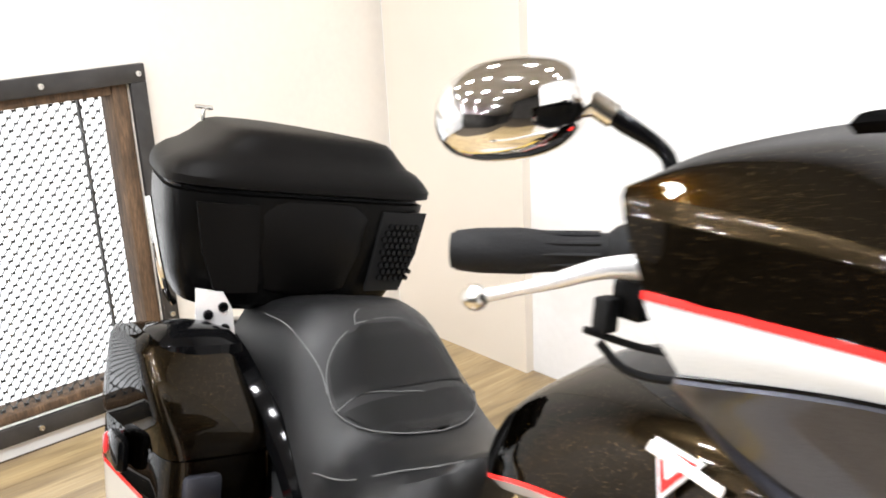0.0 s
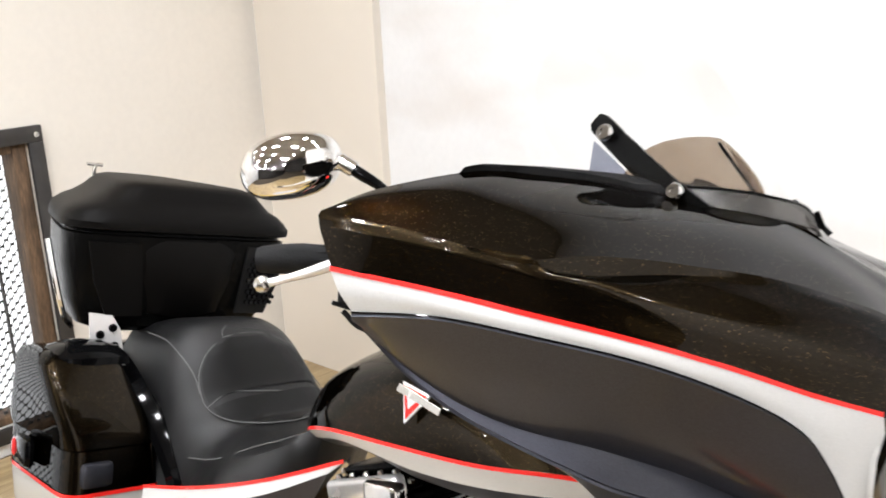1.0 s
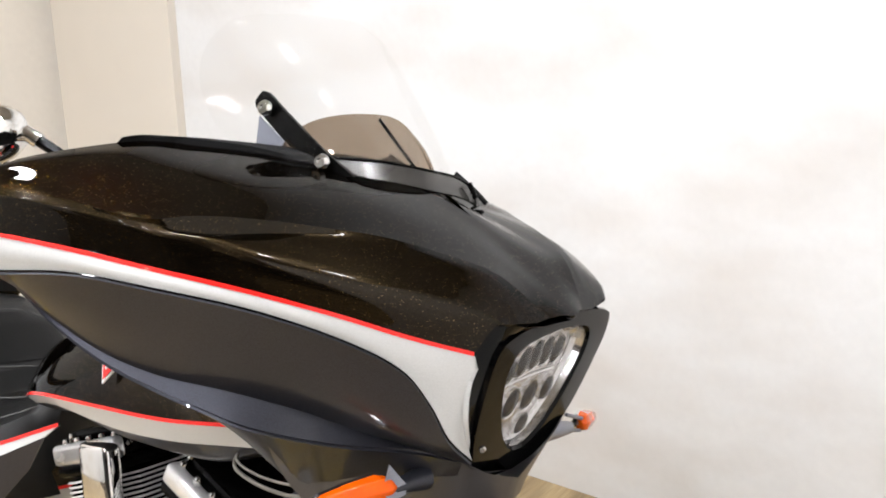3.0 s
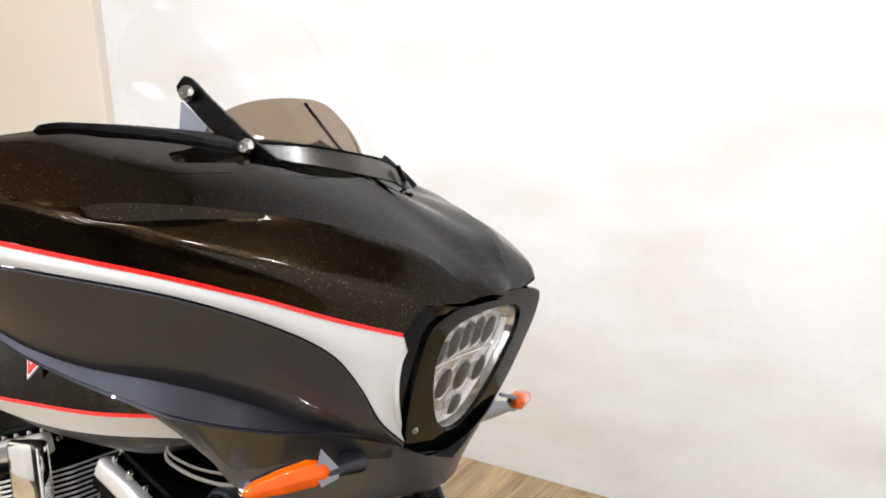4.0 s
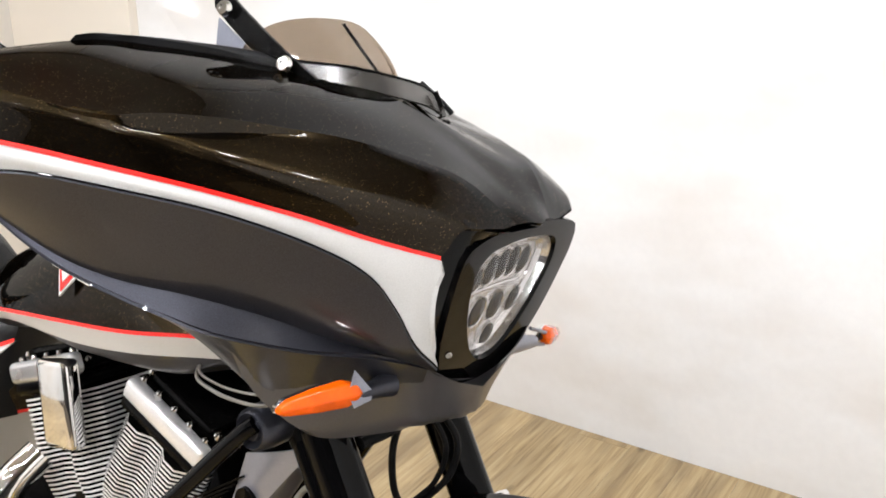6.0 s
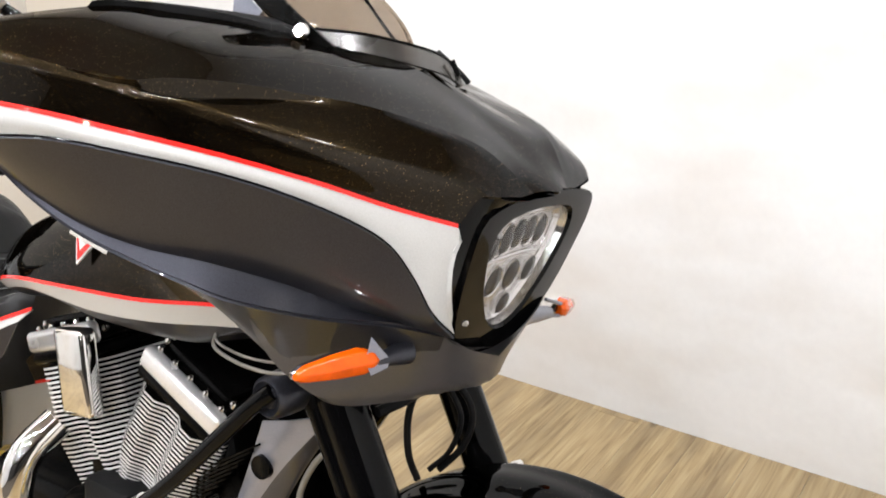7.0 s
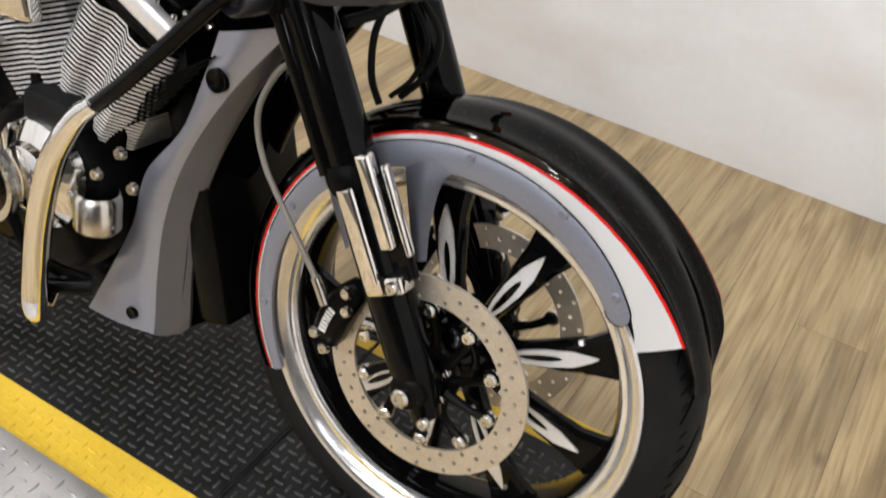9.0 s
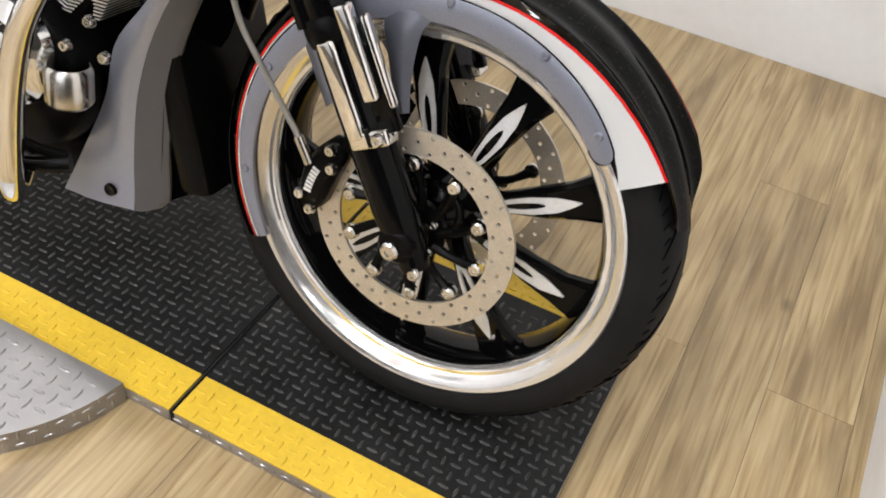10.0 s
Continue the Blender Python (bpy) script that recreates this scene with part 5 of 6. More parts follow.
T3 = [(-0.885, -0.140, 0.780), (-0.83, -0.185, 0.805), (-0.745, -0.207, 0.828), (-0.61, -0.208, 0.829), (-0.50, -0.203, 0.840), (-0.388, -0.188, 0.859), (-0.31, -0.163, 0.868)]
T4 = [(-0.87, -0.11, 0.770), (-0.80, -0.155, 0.793), (-0.73, -0.172, 0.812), (-0.64, -0.174, 0.804), (-0.54, -0.170, 0.806), (-0.45, -0.166, 0.816), (-0.375, -0.156, 0.846)]
T5 = [(-0.85, -0.05, 0.775), (-0.80, -0.07, 0.785), (-0.73, -0.08, 0.79), (-0.64, -0.08, 0.785), (-0.54, -0.08, 0.79), (-0.45, -0.08, 0.80), (-0.38, -0.08, 0.83)]
part("shell", loft([T0, T1, T1B, T2], 32, 5, 0.0, None, 0.0), M_BLACK, tank, "black gold-flake lacquered tank top")
both("pinstripe", [out(T2, 0.001, -0.0035), out(T2, 0.0015, 0.0015)], 32, 1, 0.0015, 0.0, M_RED, tank, "thin red pinstripe")
both("silver_band", [out(T2, 0.0, 0.0015), T3], 32, 3, 0.0, 0.0, M_SILVER, tank, "silver band on the tank")
both("lower_skirt", [T3, T4, T5], 32, 4, 0.0, 0.0, M_GREY, tank, "metallic grey tank skirt")
# badge: plain triangle and bar
BM = Matrix.Translation((-0.607, -0.2165, 0.924)) @ Matrix.Rotation(math.radians(8), 4, "Y") @ Matrix.Rotation(math.radians(72), 4, "X")
part("badge_plate", plane_cut([(-0.026, 0.018), (0.024, 0.018), (0.0, -0.030)], 0.003, BM @ Matrix.Translation((0, 0, 0.001))), M_BADGE, tank, "white edged triangular badge", smooth=False)
part("badge_field", plane_cut([(-0.021, 0.0145), (0.019, 0.0145), (0.0, -0.0235)], 0.0015, BM @ Matrix.Translation((0, 0, 0.0042))), M_RED, tank, "red badge field", smooth=False)
part("badge_heart", plane_cut([(-0.009, 0.004), (0.008, 0.004), (0.0, -0.010)], 0.0012, BM @ Matrix.Translation((0, 0, 0.0060))), M_BADGE, tank, smooth=False)
part("badge_bar", plane_cut([(-0.028, 0.004), (-0.027, 0.0145), (0.050, 0.0105), (0.050, 0.001)], 0.0016, BM @ Matrix.Translation((0, 0, 0.0072)), 0.0004), M_ALLOY, tank, "plain brushed badge bar", smooth=False)

# ---- engine ----
engine = empty("engine", None, "chrome and black air-cooled V-twin engine with bright fins")
engine.parent = bike
CRANK = Vector((-0.665, 0, 0.395))


def cylinder(deg, base, count, half_w, label):
    """A finned barrel leaning deg ahead of upright."""
    m = Matrix.Translation(CRANK) @ Matrix.Rotation(math.radians(deg), 4, "Y")
    cyl = empty("cylinder", None, label)
    cyl.parent = bike
    core = box(bmesh.new(), -half_w + 0.016, half_w - 0.016, -0.112, 0.112, 0.08, 0.32, 0.012, 2, m)
    part("barrel", core, M_SATIN, cyl, "black cylinder barrel")
    mesh = None
    for k in range(count):
        z = base + 0.0076 * k
        grow = 1.0 - 0.10 * max(0, 1 - k / 9)
        fin = bmesh.new()
        w, d, c = half_w * grow, 0.132 * grow, 0.035
        outline = [(-w + c, -d), (-0.03, -d), (-0.012, -d + 0.013), (0.012, -d + 0.013), (0.03, -d), (w - c, -d), (w, -d + c), (w, d - c), (w - c, d), (-w + c, d), (-w, d - c), (-w, -d + c)]
        lo_ = [fin.verts.new((x, y, z - 0.0017)) for x, y in outline]
        hi_ = [fin.verts.new((x, y, z + 0.0017)) for x, y in outline]
        fin.faces.new(lo_[::-1])
        fin.faces.new(hi_)
        for i in range(len(outline)):
            j = (i + 1) % len(outline)
            fin.faces.new((lo_[i], lo_[j], hi_[j], hi_[i]))
        bmesh.ops.transform(fin, matrix=m, verts=fin.verts)
        ob = part("fin", fin, M_SATIN, cyl, smooth=False)
        ob.data.materials.append(M_FIN)
        for f in ob.data.polygons:
            f.material_index = 1 if len(f.vertices) == 4 else 0
    top = base + 0.0076 * count
    part("head_gasket", box(bmesh.new(), -half_w + 0.004, half_w - 0.004, -0.128, 0.128, top, top + 0.020, 0.006, 2, m), M_SATIN, cyl)
    cov = part("rocker_cover", box(bmesh.new(), -half_w + 0.008, half_w - 0.008, -0.122, 0.122, top + 0.018, top + 0.054, 0.012, 3, m), M_SATIN, cyl, "black rocker cover with a bright side plate")
    part("cover_plate", box(bmesh.new(), -half_w + 0.003, half_w - 0.003, -0.132, -0.108, top + 0.019, top + 0.054, 0.009, 3, m), M_CAST, cov, "bright rocker side plate")
    part("cover_step", box(bmesh.new(), -half_w + 0.022, half_w - 0.022, -0.105, 0.105, top + 0.054, top + 0.070, 0.008, 2, m), M_SATIN, cov)
    bolts("cover_bolt", [(m @ Vector((x, -0.112, top + 0.052)), m.to_3x3() @ Vector((0, 0, 1))) for x in np.linspace(-half_w + 0.020, half_w - 0.020, 5)] + [(m @ Vector((half_w - 0.009, y, top + 0.038)), m.to_3x3() @ Vector((1, 0, 0.2))) for y in (-0.1, -0.05, 0.0, 0.06)] + [(m @ Vector((x, -0.096, top + 0.058)), m.to_3x3() @ Vector((0, 0, 1))) for x in (-half_w + 0.016, half_w - 0.016)], M_CHROME, cov, 0.0062, 0.008)
    return m, top


mf, tf = cylinder(24, 0.115, 26, 0.088, "front cylinder with bright machined fins")
mr, tr = cylinder(-21, 0.115, 26, 0.086, "rear cylinder with bright machined fins")
part("intake_cover", box(bmesh.new(), -0.036, 0.034, -0.018, 0.012, -0.075, 0.062, 0.010, 3, Matrix.Translation((-0.705, -0.152, 0.705)) @ Matrix.Rotation(math.radians(-10), 4, "Y")), M_CHROME, engine, "chrome side cover")
part("crankcase", lathe([(0.0, -0.155), (0.10, -0.155), (0.128, -0.148), (0.138, -0.13), (0.14, 0.12), (0.11, 0.15), (0.0, 0.15)], 40, CRANK + Vector((0.0, 0, -0.02)), "y"), M_SATIN, engine, "black crankcase")
part("gear_case", box(bmesh.new(), -0.98, -0.70, -0.13, 0.13, 0.26, 0.47, 0.03, 3), M_SATIN, engine)
cover = part("cam_cover", lathe([(0.0, -0.196), (0.036, -0.196), (0.050, -0.190), (0.054, -0.178), (0.070, -0.172), (0.084, -0.166), (0.088, -0.15)], 36, CRANK + Vector((0.012, 0, 0.015)), "y"), M_CHROME, engine, "round chrome cam cover")
bolts("case_bolt", [(CRANK + Vector((0.012 + 0.076 * math.cos(t), -0.171, 0.015 + 0.076 * math.sin(t))), (0, -1, 0)) for t in [k * 1.05 for k in range(6)]], M_CHROME, cover, 0.006, 0.007)
part("tappet_block", box(bmesh.new(), -0.05, 0.05, -0.03, 0.03, -0.03, 0.03, 0.012, 2, Matrix.Translation((-0.645, -0.128, 0.505))), M_MATTE, engine)
part("oil_filter", lathe([(0.0, 0.0), (0.030, 0.0), (0.035, 0.006), (0.035, 0.055), (0.030, 0.062)], 24, (-0.540, -0.155, 0.362), "z"), M_ALLOY, engine, "bright oil filter canister")
bolts("case_bolt", [((-0.50, -0.15, 0.50), (0, -1, 0)), ((-0.475, -0.15, 0.455), (0, -1, 0)), ((-0.545, -0.15, 0.45), (0, -1, 0))], M_ALLOY, engine, 0.0095, 0.01)
for k in range(9):
    a = Vector((-0.40 - 0.012 * k, 0, 0.66 - 0.0145 * k))
    part("cooler_fin", box(bmesh.new(), -0.055, 0.055, -0.10, 0.10, -0.0015, 0.0015, 0, 1, Matrix.Translation(a + Vector((-0.03, -0.01, -0.02))) @ Matrix.Rotation(math.radians(-35), 4, "Y")), M_SATIN, engine, smooth=False)
part("downtube", box(bmesh.new(), -0.03, 0.03, -0.11, 0.11, -0.24, 0.22, 0.015, 2, Matrix.Translation((-0.43, 0.02, 0.47)) @ Matrix.Rotation(math.radians(-16), 4, "Y")), M_SATIN, engine, "black frame downtube and cooler")
part("engine_cradle", box(bmesh.new(), -0.95, -0.50, -0.098, 0.12, 0.19, 0.27, 0.02, 2), M_SATIN, engine)
part("header_pipe", tube([(-0.76, -0.15, 0.60), (-0.775, -0.20, 0.55), (-0.785, -0.215, 0.45), (-0.80, -0.21, 0.34), (-0.90, -0.2, 0.27), (-1.3, -0.2, 0.25)], 0.026, 18, 40), M_CHROME, engine, "chrome exhaust header")
part("neck_block", lathe([(0.0, -0.20), (0.012, -0.20), (0.014, -0.196), (0.022, -0.202), (0.027, -0.196), (0.029, -0.17), (0.029, -0.12)], 24, (-0.292, 0, 0.795), "y"), M_GREY, engine, "satin black mounting boss")

# engine guard
guard = empty("engine_guard", None, "tubular engine guard, black above and chrome below")
guard.parent = bike
for side in (1, -1):
    part("upper_rail", tube([(x, side * y, z) for x, y, z in ((-0.285, -0.20, 0.806), (-0.305, -0.208, 0.786), (-0.378, -0.220, 0.700), (-0.437, -0.228, 0.634), (-0.490, -0.231, 0.584))], 0.0110, 16, 24), M_GLOSS if side > 0 else M_CHROME, guard, "gloss black guard tube" if side > 0 else "chrome guard tube")
    part("lower_rail", tube([(x, side * y, z) for x, y, z in ((-0.468, -0.231, 0.606), (-0.500, -0.234, 0.572), (-0.540, -0.236, 0.498), (-0.566, -0.236, 0.400), (-0.580, -0.234, 0.300), (-0.590, -0.228, 0.235), (-0.606, -0.205, 0.205), (-0.640, -0.160, 0.200))], [0.0125, 0.0165, 0.0185, 0.0185, 0.0185, 0.0185, 0.018, 0.017], 20, 50), M_CHROME, guard, "chrome guard tube")
part("peg", tube([(-0.62, -0.205, 0.250), (-0.57, -0.180, 0.256), (-0.54, -0.160, 0.262)], [0.011, 0.012, 0.015], 12, 14), M_SATIN, guard)
part("peg_link", tube([(-0.66, -0.21, 0.31), (-0.60, -0.19, 0.285), (-0.55, -0.16, 0.270)], 0.008, 10, 14), M_SATIN, guard)
pedal = empty("brake_pedal", None, "ring-shaped chrome-edged brake pedal")
pedal.parent = bike
part("ring", lathe([(0.05, -0.218), (0.064, -0.222), (0.066, -0.212), (0.064, -0.202), (0.05, -0.204)], 32, (-0.705, 0, 0.395), "y", closed=True), M_ALLOY, pedal, "worn alloy ring")
part("arm", tube([(-0.67, -0.205, 0.36), (-0.63, -0.20, 0.30), (-0.58, -0.185, 0.28)], 0.010, 10, 14), M_SATIN, pedal)

# grey lower cowl
for sgn in (-1, 1):
    cowl = empty("lower_cowl", None, "metallic grey lower cowl with a round hole")
    cowl.parent = bike
    FRONT = [(-0.266, 0.748), (-0.333, 0.635), (-0.386, 0.515), (-0.413, 0.41), (-0.421, 0.31), (-0.418, 0.215), (-0.432, 0.190)]
    REAR = [(-0.385, 0.705), (-0.408, 0.625), (-0.438, 0.545), (-0.500, 0.455), (-0.520, 0.365), (-0.560, 0.270), (-0.612, 0.160)]
    BACK = [(x - w, z - 0.3 * w) for (x, z), w in zip(FRONT, (0.003, 0.026, 0.041, 0.046, 0.047, 0.050, 0.038))]
    part("panel", loft([[(x, sgn * 0.104, z) for x, z in BACK], [(0.5 * (a + c), sgn * 0.110, 0.5 * (b + d)) for (a, b), (c, d) in zip(BACK, REAR)], [(x, sgn * 0.104, z) for x, z in REAR]], 28, 5, 0.004), M_COWL, cowl, "light metallic grey panel")
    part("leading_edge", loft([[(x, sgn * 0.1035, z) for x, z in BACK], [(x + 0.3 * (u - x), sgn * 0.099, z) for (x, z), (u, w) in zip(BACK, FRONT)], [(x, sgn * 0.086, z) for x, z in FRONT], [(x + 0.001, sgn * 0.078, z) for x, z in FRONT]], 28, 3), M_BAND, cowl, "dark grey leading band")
    part("inner_duct", loft([[(x + 0.001, sgn * 0.078, z) for x, z in FRONT], [(x - 0.004, sgn * 0.066, z) for x, z in FRONT], [(x - 0.03, sgn * 0.04, z) for x, z in FRONT]], 28, 3), M_GLOSS, cowl, "gloss black inner duct")
    part("hole_rim", lathe([(0.0, sgn * 0.1150), (0.0150, sgn * 0.1152), (0.0168, sgn * 0.1156), (0.0172, sgn * 0.104)], 24, (-0.375, 0, 0.643), "y"), M_GLOSS, cowl, "dark round hole")
    part("lower_hole", lathe([(0.0, sgn * 0.1125), (0.006, sgn * 0.1125), (0.010, sgn * 0.1145), (0.012, sgn * 0.105)], 20, (-0.510, 0, 0.204), "y"), M_GLOSS, cowl)
part("splash_panel", loft([[(-0.40, -0.09, 0.74), (-0.42, -0.09, 0.5), (-0.43, -0.09, 0.2)], [(-0.37, 0.0, 0.74), (-0.39, 0.0, 0.5), (-0.41, 0, 0.2)], [(-0.40, 0.09, 0.74), (-0.42, 0.09, 0.5), (-0.43, 0.09, 0.2)]], 12, 4), M_GROOVE, engine, "matte black splash panel")

# cables under the chin
loom = empty("cable_loom", None, "black cables looping under the fairing chin")
loom.parent = bike
for pts, r in (([(-0.20, -0.07, 0.80), (-0.185, -0.01, 0.795), (-0.18, 0.05, 0.80)], 0.006), ([(-0.20, -0.10, 0.775), (-0.185, -0.05, 0.785), (-0.18, 0.02, 0.80)], 0.0075),
               ([(-0.19, -0.02, 0.80), (-0.205, -0.02, 0.745), (-0.20, -0.02, 0.69), (-0.185, -0.015, 0.655)], 0.005), ([(-0.185, 0.03, 0.80), (-0.145, 0.04, 0.755), (-0.15, 0.04, 0.70), (-0.18, 0.03, 0.655)], 0.005), ([(-0.19, 0.02, 0.80), (-0.155, 0.03, 0.745), (-0.165, 0.03, 0.69), (-0.19, 0.02, 0.655)], 0.004)):
    part("cable", tube(pts, r, 8, 24), M_MATTE, loom)

LINE = [(-0.408, -0.17, 0.846), (-0.389, -0.195, 0.835), (-0.354, -0.20, 0.828), (-0.321, -0.20, 0.826), (-0.284, -0.198, 0.829), (-0.255, -0.185, 0.837)]
for up, r in ((0.0, 0.0024), (0.010, 0.0018)):
    part("braided_line", tube([(x, y + 0.4 * up, z + up * (1 + 6 * (x + 0.33))) for x, y, z in LINE], r, 8, 30), M_HOSE, loom, "bright braided control line")

# ---- saddle, cases and trunk ----
def ring_loft(stations, n=28, cap=True):
    """Closed rings: each station a list of points."""
    bm = bmesh.new()
    vs = skin(bm, [[Vector(p) for p in s] for s in stations], close=True)
    if cap:
        bm.faces.new(vs[0])
        bm.faces.new(vs[-1])
    return bm


seat = empty("saddle", None, "black two-up vinyl saddle with stitched seams")
seat.parent = bike
ST = [(-1.015, 0.025, 0.045, 0.728), (-1.05, 0.022, 0.100, 0.716), (-1.10, 0.030, 0.152, 0.688), (-1.17, 0.042, 0.188, 0.660), (-1.25, 0.078, 0.188, 0.648), (-1.31, 0.100, 0.186, 0.660), (-1.36, 0.098, 0.174, 0.710), (-1.40, 0.092, 0.164, 0.768), (-1.44, 0.088, 0.154, 0.806), (-1.49, 0.085, 0.146, 0.818), (-1.58, 0.080, 0.140, 0.80), (-1.66, 0.08, 0.13, 0.785)]
US = [-1.0, -0.99, -0.95, -0.85, -0.7, -0.5, -0.25, 0.0, 0.25, 0.5, 0.7, 0.85, 0.95, 0.99, 1.0]


def seat_point(x, yc, hw, z, u):
    dish = 0.016 * math.exp(-((x + 1.31) / 0.055) ** 2)
    drop = (0.11 * abs(u) ** 7 + 0.045 * u * u) if u < 0 else (0.05 * u ** 9 + 0.012 * u * u)
    return Vector((x - 0.02 * u * u, yc + hw * u * (1.12 if u > 0 else 1.0), z - drop - dish * (1 - u * u) - 0.09 * (u * 0.15)))


def seat_row(i):
    x, yc, hw, z = ST[i]
    top = [seat_point(x, yc, hw, z, u) for u in US]
    return top


cols = [spline([seat_row(i)[k] for i in range(len(ST))], 40) for k in range(len(US))]
rows = [[c[i] for c in cols] for i in range(40)]
bm = bmesh.new()
skin(bm, [[r[0] + Vector((0, 0.02, -0.05))] + r + [r[-1] + Vector((0, -0.02, -0.05))] for r in rows])
bm.faces.new([bm.verts.new(p) for p in rows[0]])
bmesh.ops.remove_doubles(bm, verts=bm.verts, dist=0.0003)
part("cushion", bm, M_VINYL, seat, "black grained vinyl cushion")


def on_seat(x, u, lift=0.0012):
    xs = [s[0] for s in ST][::-1]
    f = [float(np.interp(x, xs, [s[k] for s in ST][::-1])) for k in (1, 2, 3)]
    return seat_point(x, f[0], f[1], f[2], u) + Vector((0, 0, lift))


BOWL_L = [(-1.425, -0.10), (-1.423, -0.21), (-1.406, -0.50), (-1.388, -0.66), (-1.369, -0.70), (-1.346, -0.68), (-1.319, -0.51), (-1.289, -0.17), (-1.270, 0.20)]
BOWL_R = [(-1.428, 0.16), (-1.424, 0.46), (-1.403, 0.75), (-1.371, 0.86), (-1.324, 0.85), (-1.284, 0.55), (-1.270, 0.26)]
for line in (BOWL_L + BOWL_R[::-1] + BOWL_L[:1],
             [(-1.348, -0.68), (-1.354, -0.40), (-1.348, 0.0), (-1.344, 0.25), (-1.332, 0.6), (-1.324, 0.85)],
             [(-1.329, -0.93), (-1.24, -0.78), (-1.147, -0.54), (-1.09, -0.50), (-1.045, -0.55)],
             [(-1.573, -0.71), (-1.50, -0.77), (-1.453, -0.78), (-1.41, -0.74), (-1.388, -0.71), (-1.369, -0.71)],
             [(-1.423, -0.21), (-1.438, -0.14), (-1.463, 0.14), (-1.475, 0.40)]):
    part("seam", tube([on_seat(x, u) for x, u in line], 0.0013, 6, 70), M_STITCH, seat, "raised stitched seam")

# the darker bowl inside the seam
for name, x0, x1 in (("back_panel", -1.420, -1.352), ("seat_panel", -1.342, -1.276)):
    rows = []
    for x in np.linspace(x0, x1, 16):
        u0 = float(np.interp(x, *zip(*BOWL_L))) + 0.03
        u1 = float(np.interp(x, *zip(*BOWL_R))) - 0.03
        rows.append([on_seat(float(x), u0 + (u1 - u0) * k / 20, 0.0012 + 0.003 * min(1, 5 * k / 20, 5 * (20 - k) / 20)) for k in range(21)])
    bm = bmesh.new()
    skin(bm, rows)
    part(name, bm, M_BOWL, seat, "smoother black vinyl inset panel")

# flank cover under the saddle
flank = empty("side_cover", None, "grey side cover with silver flash and red stripe")
flank.parent = bike
F0 = [(-1.28, -0.205, 0.585), (-1.10, -0.218, 0.645), (-0.92, -0.215, 0.715), (-0.765, -0.19, 0.788)]
F1 = [(-1.28, -0.210, 0.557), (-1.10, -0.224, 0.617), (-0.92, -0.221, 0.693), (-0.79, -0.197, 0.764)]
F2 = [(-1.26, -0.20, 0.42), (-1.10, -0.215, 0.47), (-0.95, -0.215, 0.57), (-0.83, -0.195, 0.70)]
part("stripe", loft([out(F0, 0.0012, -0.004), out(F0, 0.0016, 0.002)], 20, 1, 0.0015), M_RED, flank, "thin red pinstripe")
part("flash", loft([F0, F1], 20, 2, 0.003), M_SILVER, flank, "silver flash")
part("panel", loft([F1, F2], 20, 3, 0.003), M_GREY, flank, "metallic grey panel")


def rounded(cx, cy, hx, hy, z, n=40, e=0.45, taper=0.0):
    return [(cx + hx * math.copysign(abs(math.cos(t)) ** e, math.cos(t)), cy + hy * math.copysign(abs(math.sin(t)) ** e, math.sin(t)) * (1 - taper * 0.5 * (1 - math.copysign(abs(math.cos(t)) ** e, math.cos(t)))), z) for t in [2 * math.pi * k / n for k in range(n)]]


def ring_band(r0, r1, n=48):
    bm = bmesh.new()
    skin(bm, [[Vector(p) for p in r] for r in (r0, r1)], close=True)
    return bm


# z, centre x, centre y, half length, half width, squareness: floor, belly, stripe, waist
SHELL = [(0.0, -0.04, 0.01, 0.17, 0.070, 0.34), (0.03, -0.03, 0.005, 0.215, 0.092, 0.32), (0.10, -0.03, -0.004, 0.228, 0.104, 0.30), (0.172, -0.03, -0.008, 0.233, 0.107, 0.28), (0.180, -0.03, -0.008, 0.233, 0.107, 0.28), (0.256, -0.03, -0.013, 0.230, 0.098, 0.26)]
COVER = [(0.256, -0.03, -0.013, 0.227, 0.095, 0.26), (0.260, -0.03, -0.014, 0.233, 0.101, 0.24), (0.280, -0.03, -0.018, 0.232, 0.101, 0.24), (0.350, -0.0115, -0.042, 0.1925, 0.094, 0.24), (0.418, -0.0035, -0.060, 0.1555, 0.086, 0.26), (0.433, -0.008, -0.062, 0.138, 0.074, 0.32), (0.440, -0.008, -0.062, 0.10, 0.05, 0.4), (0.443, -0.008, -0.062, 0.055, 0.015, 0.6)]
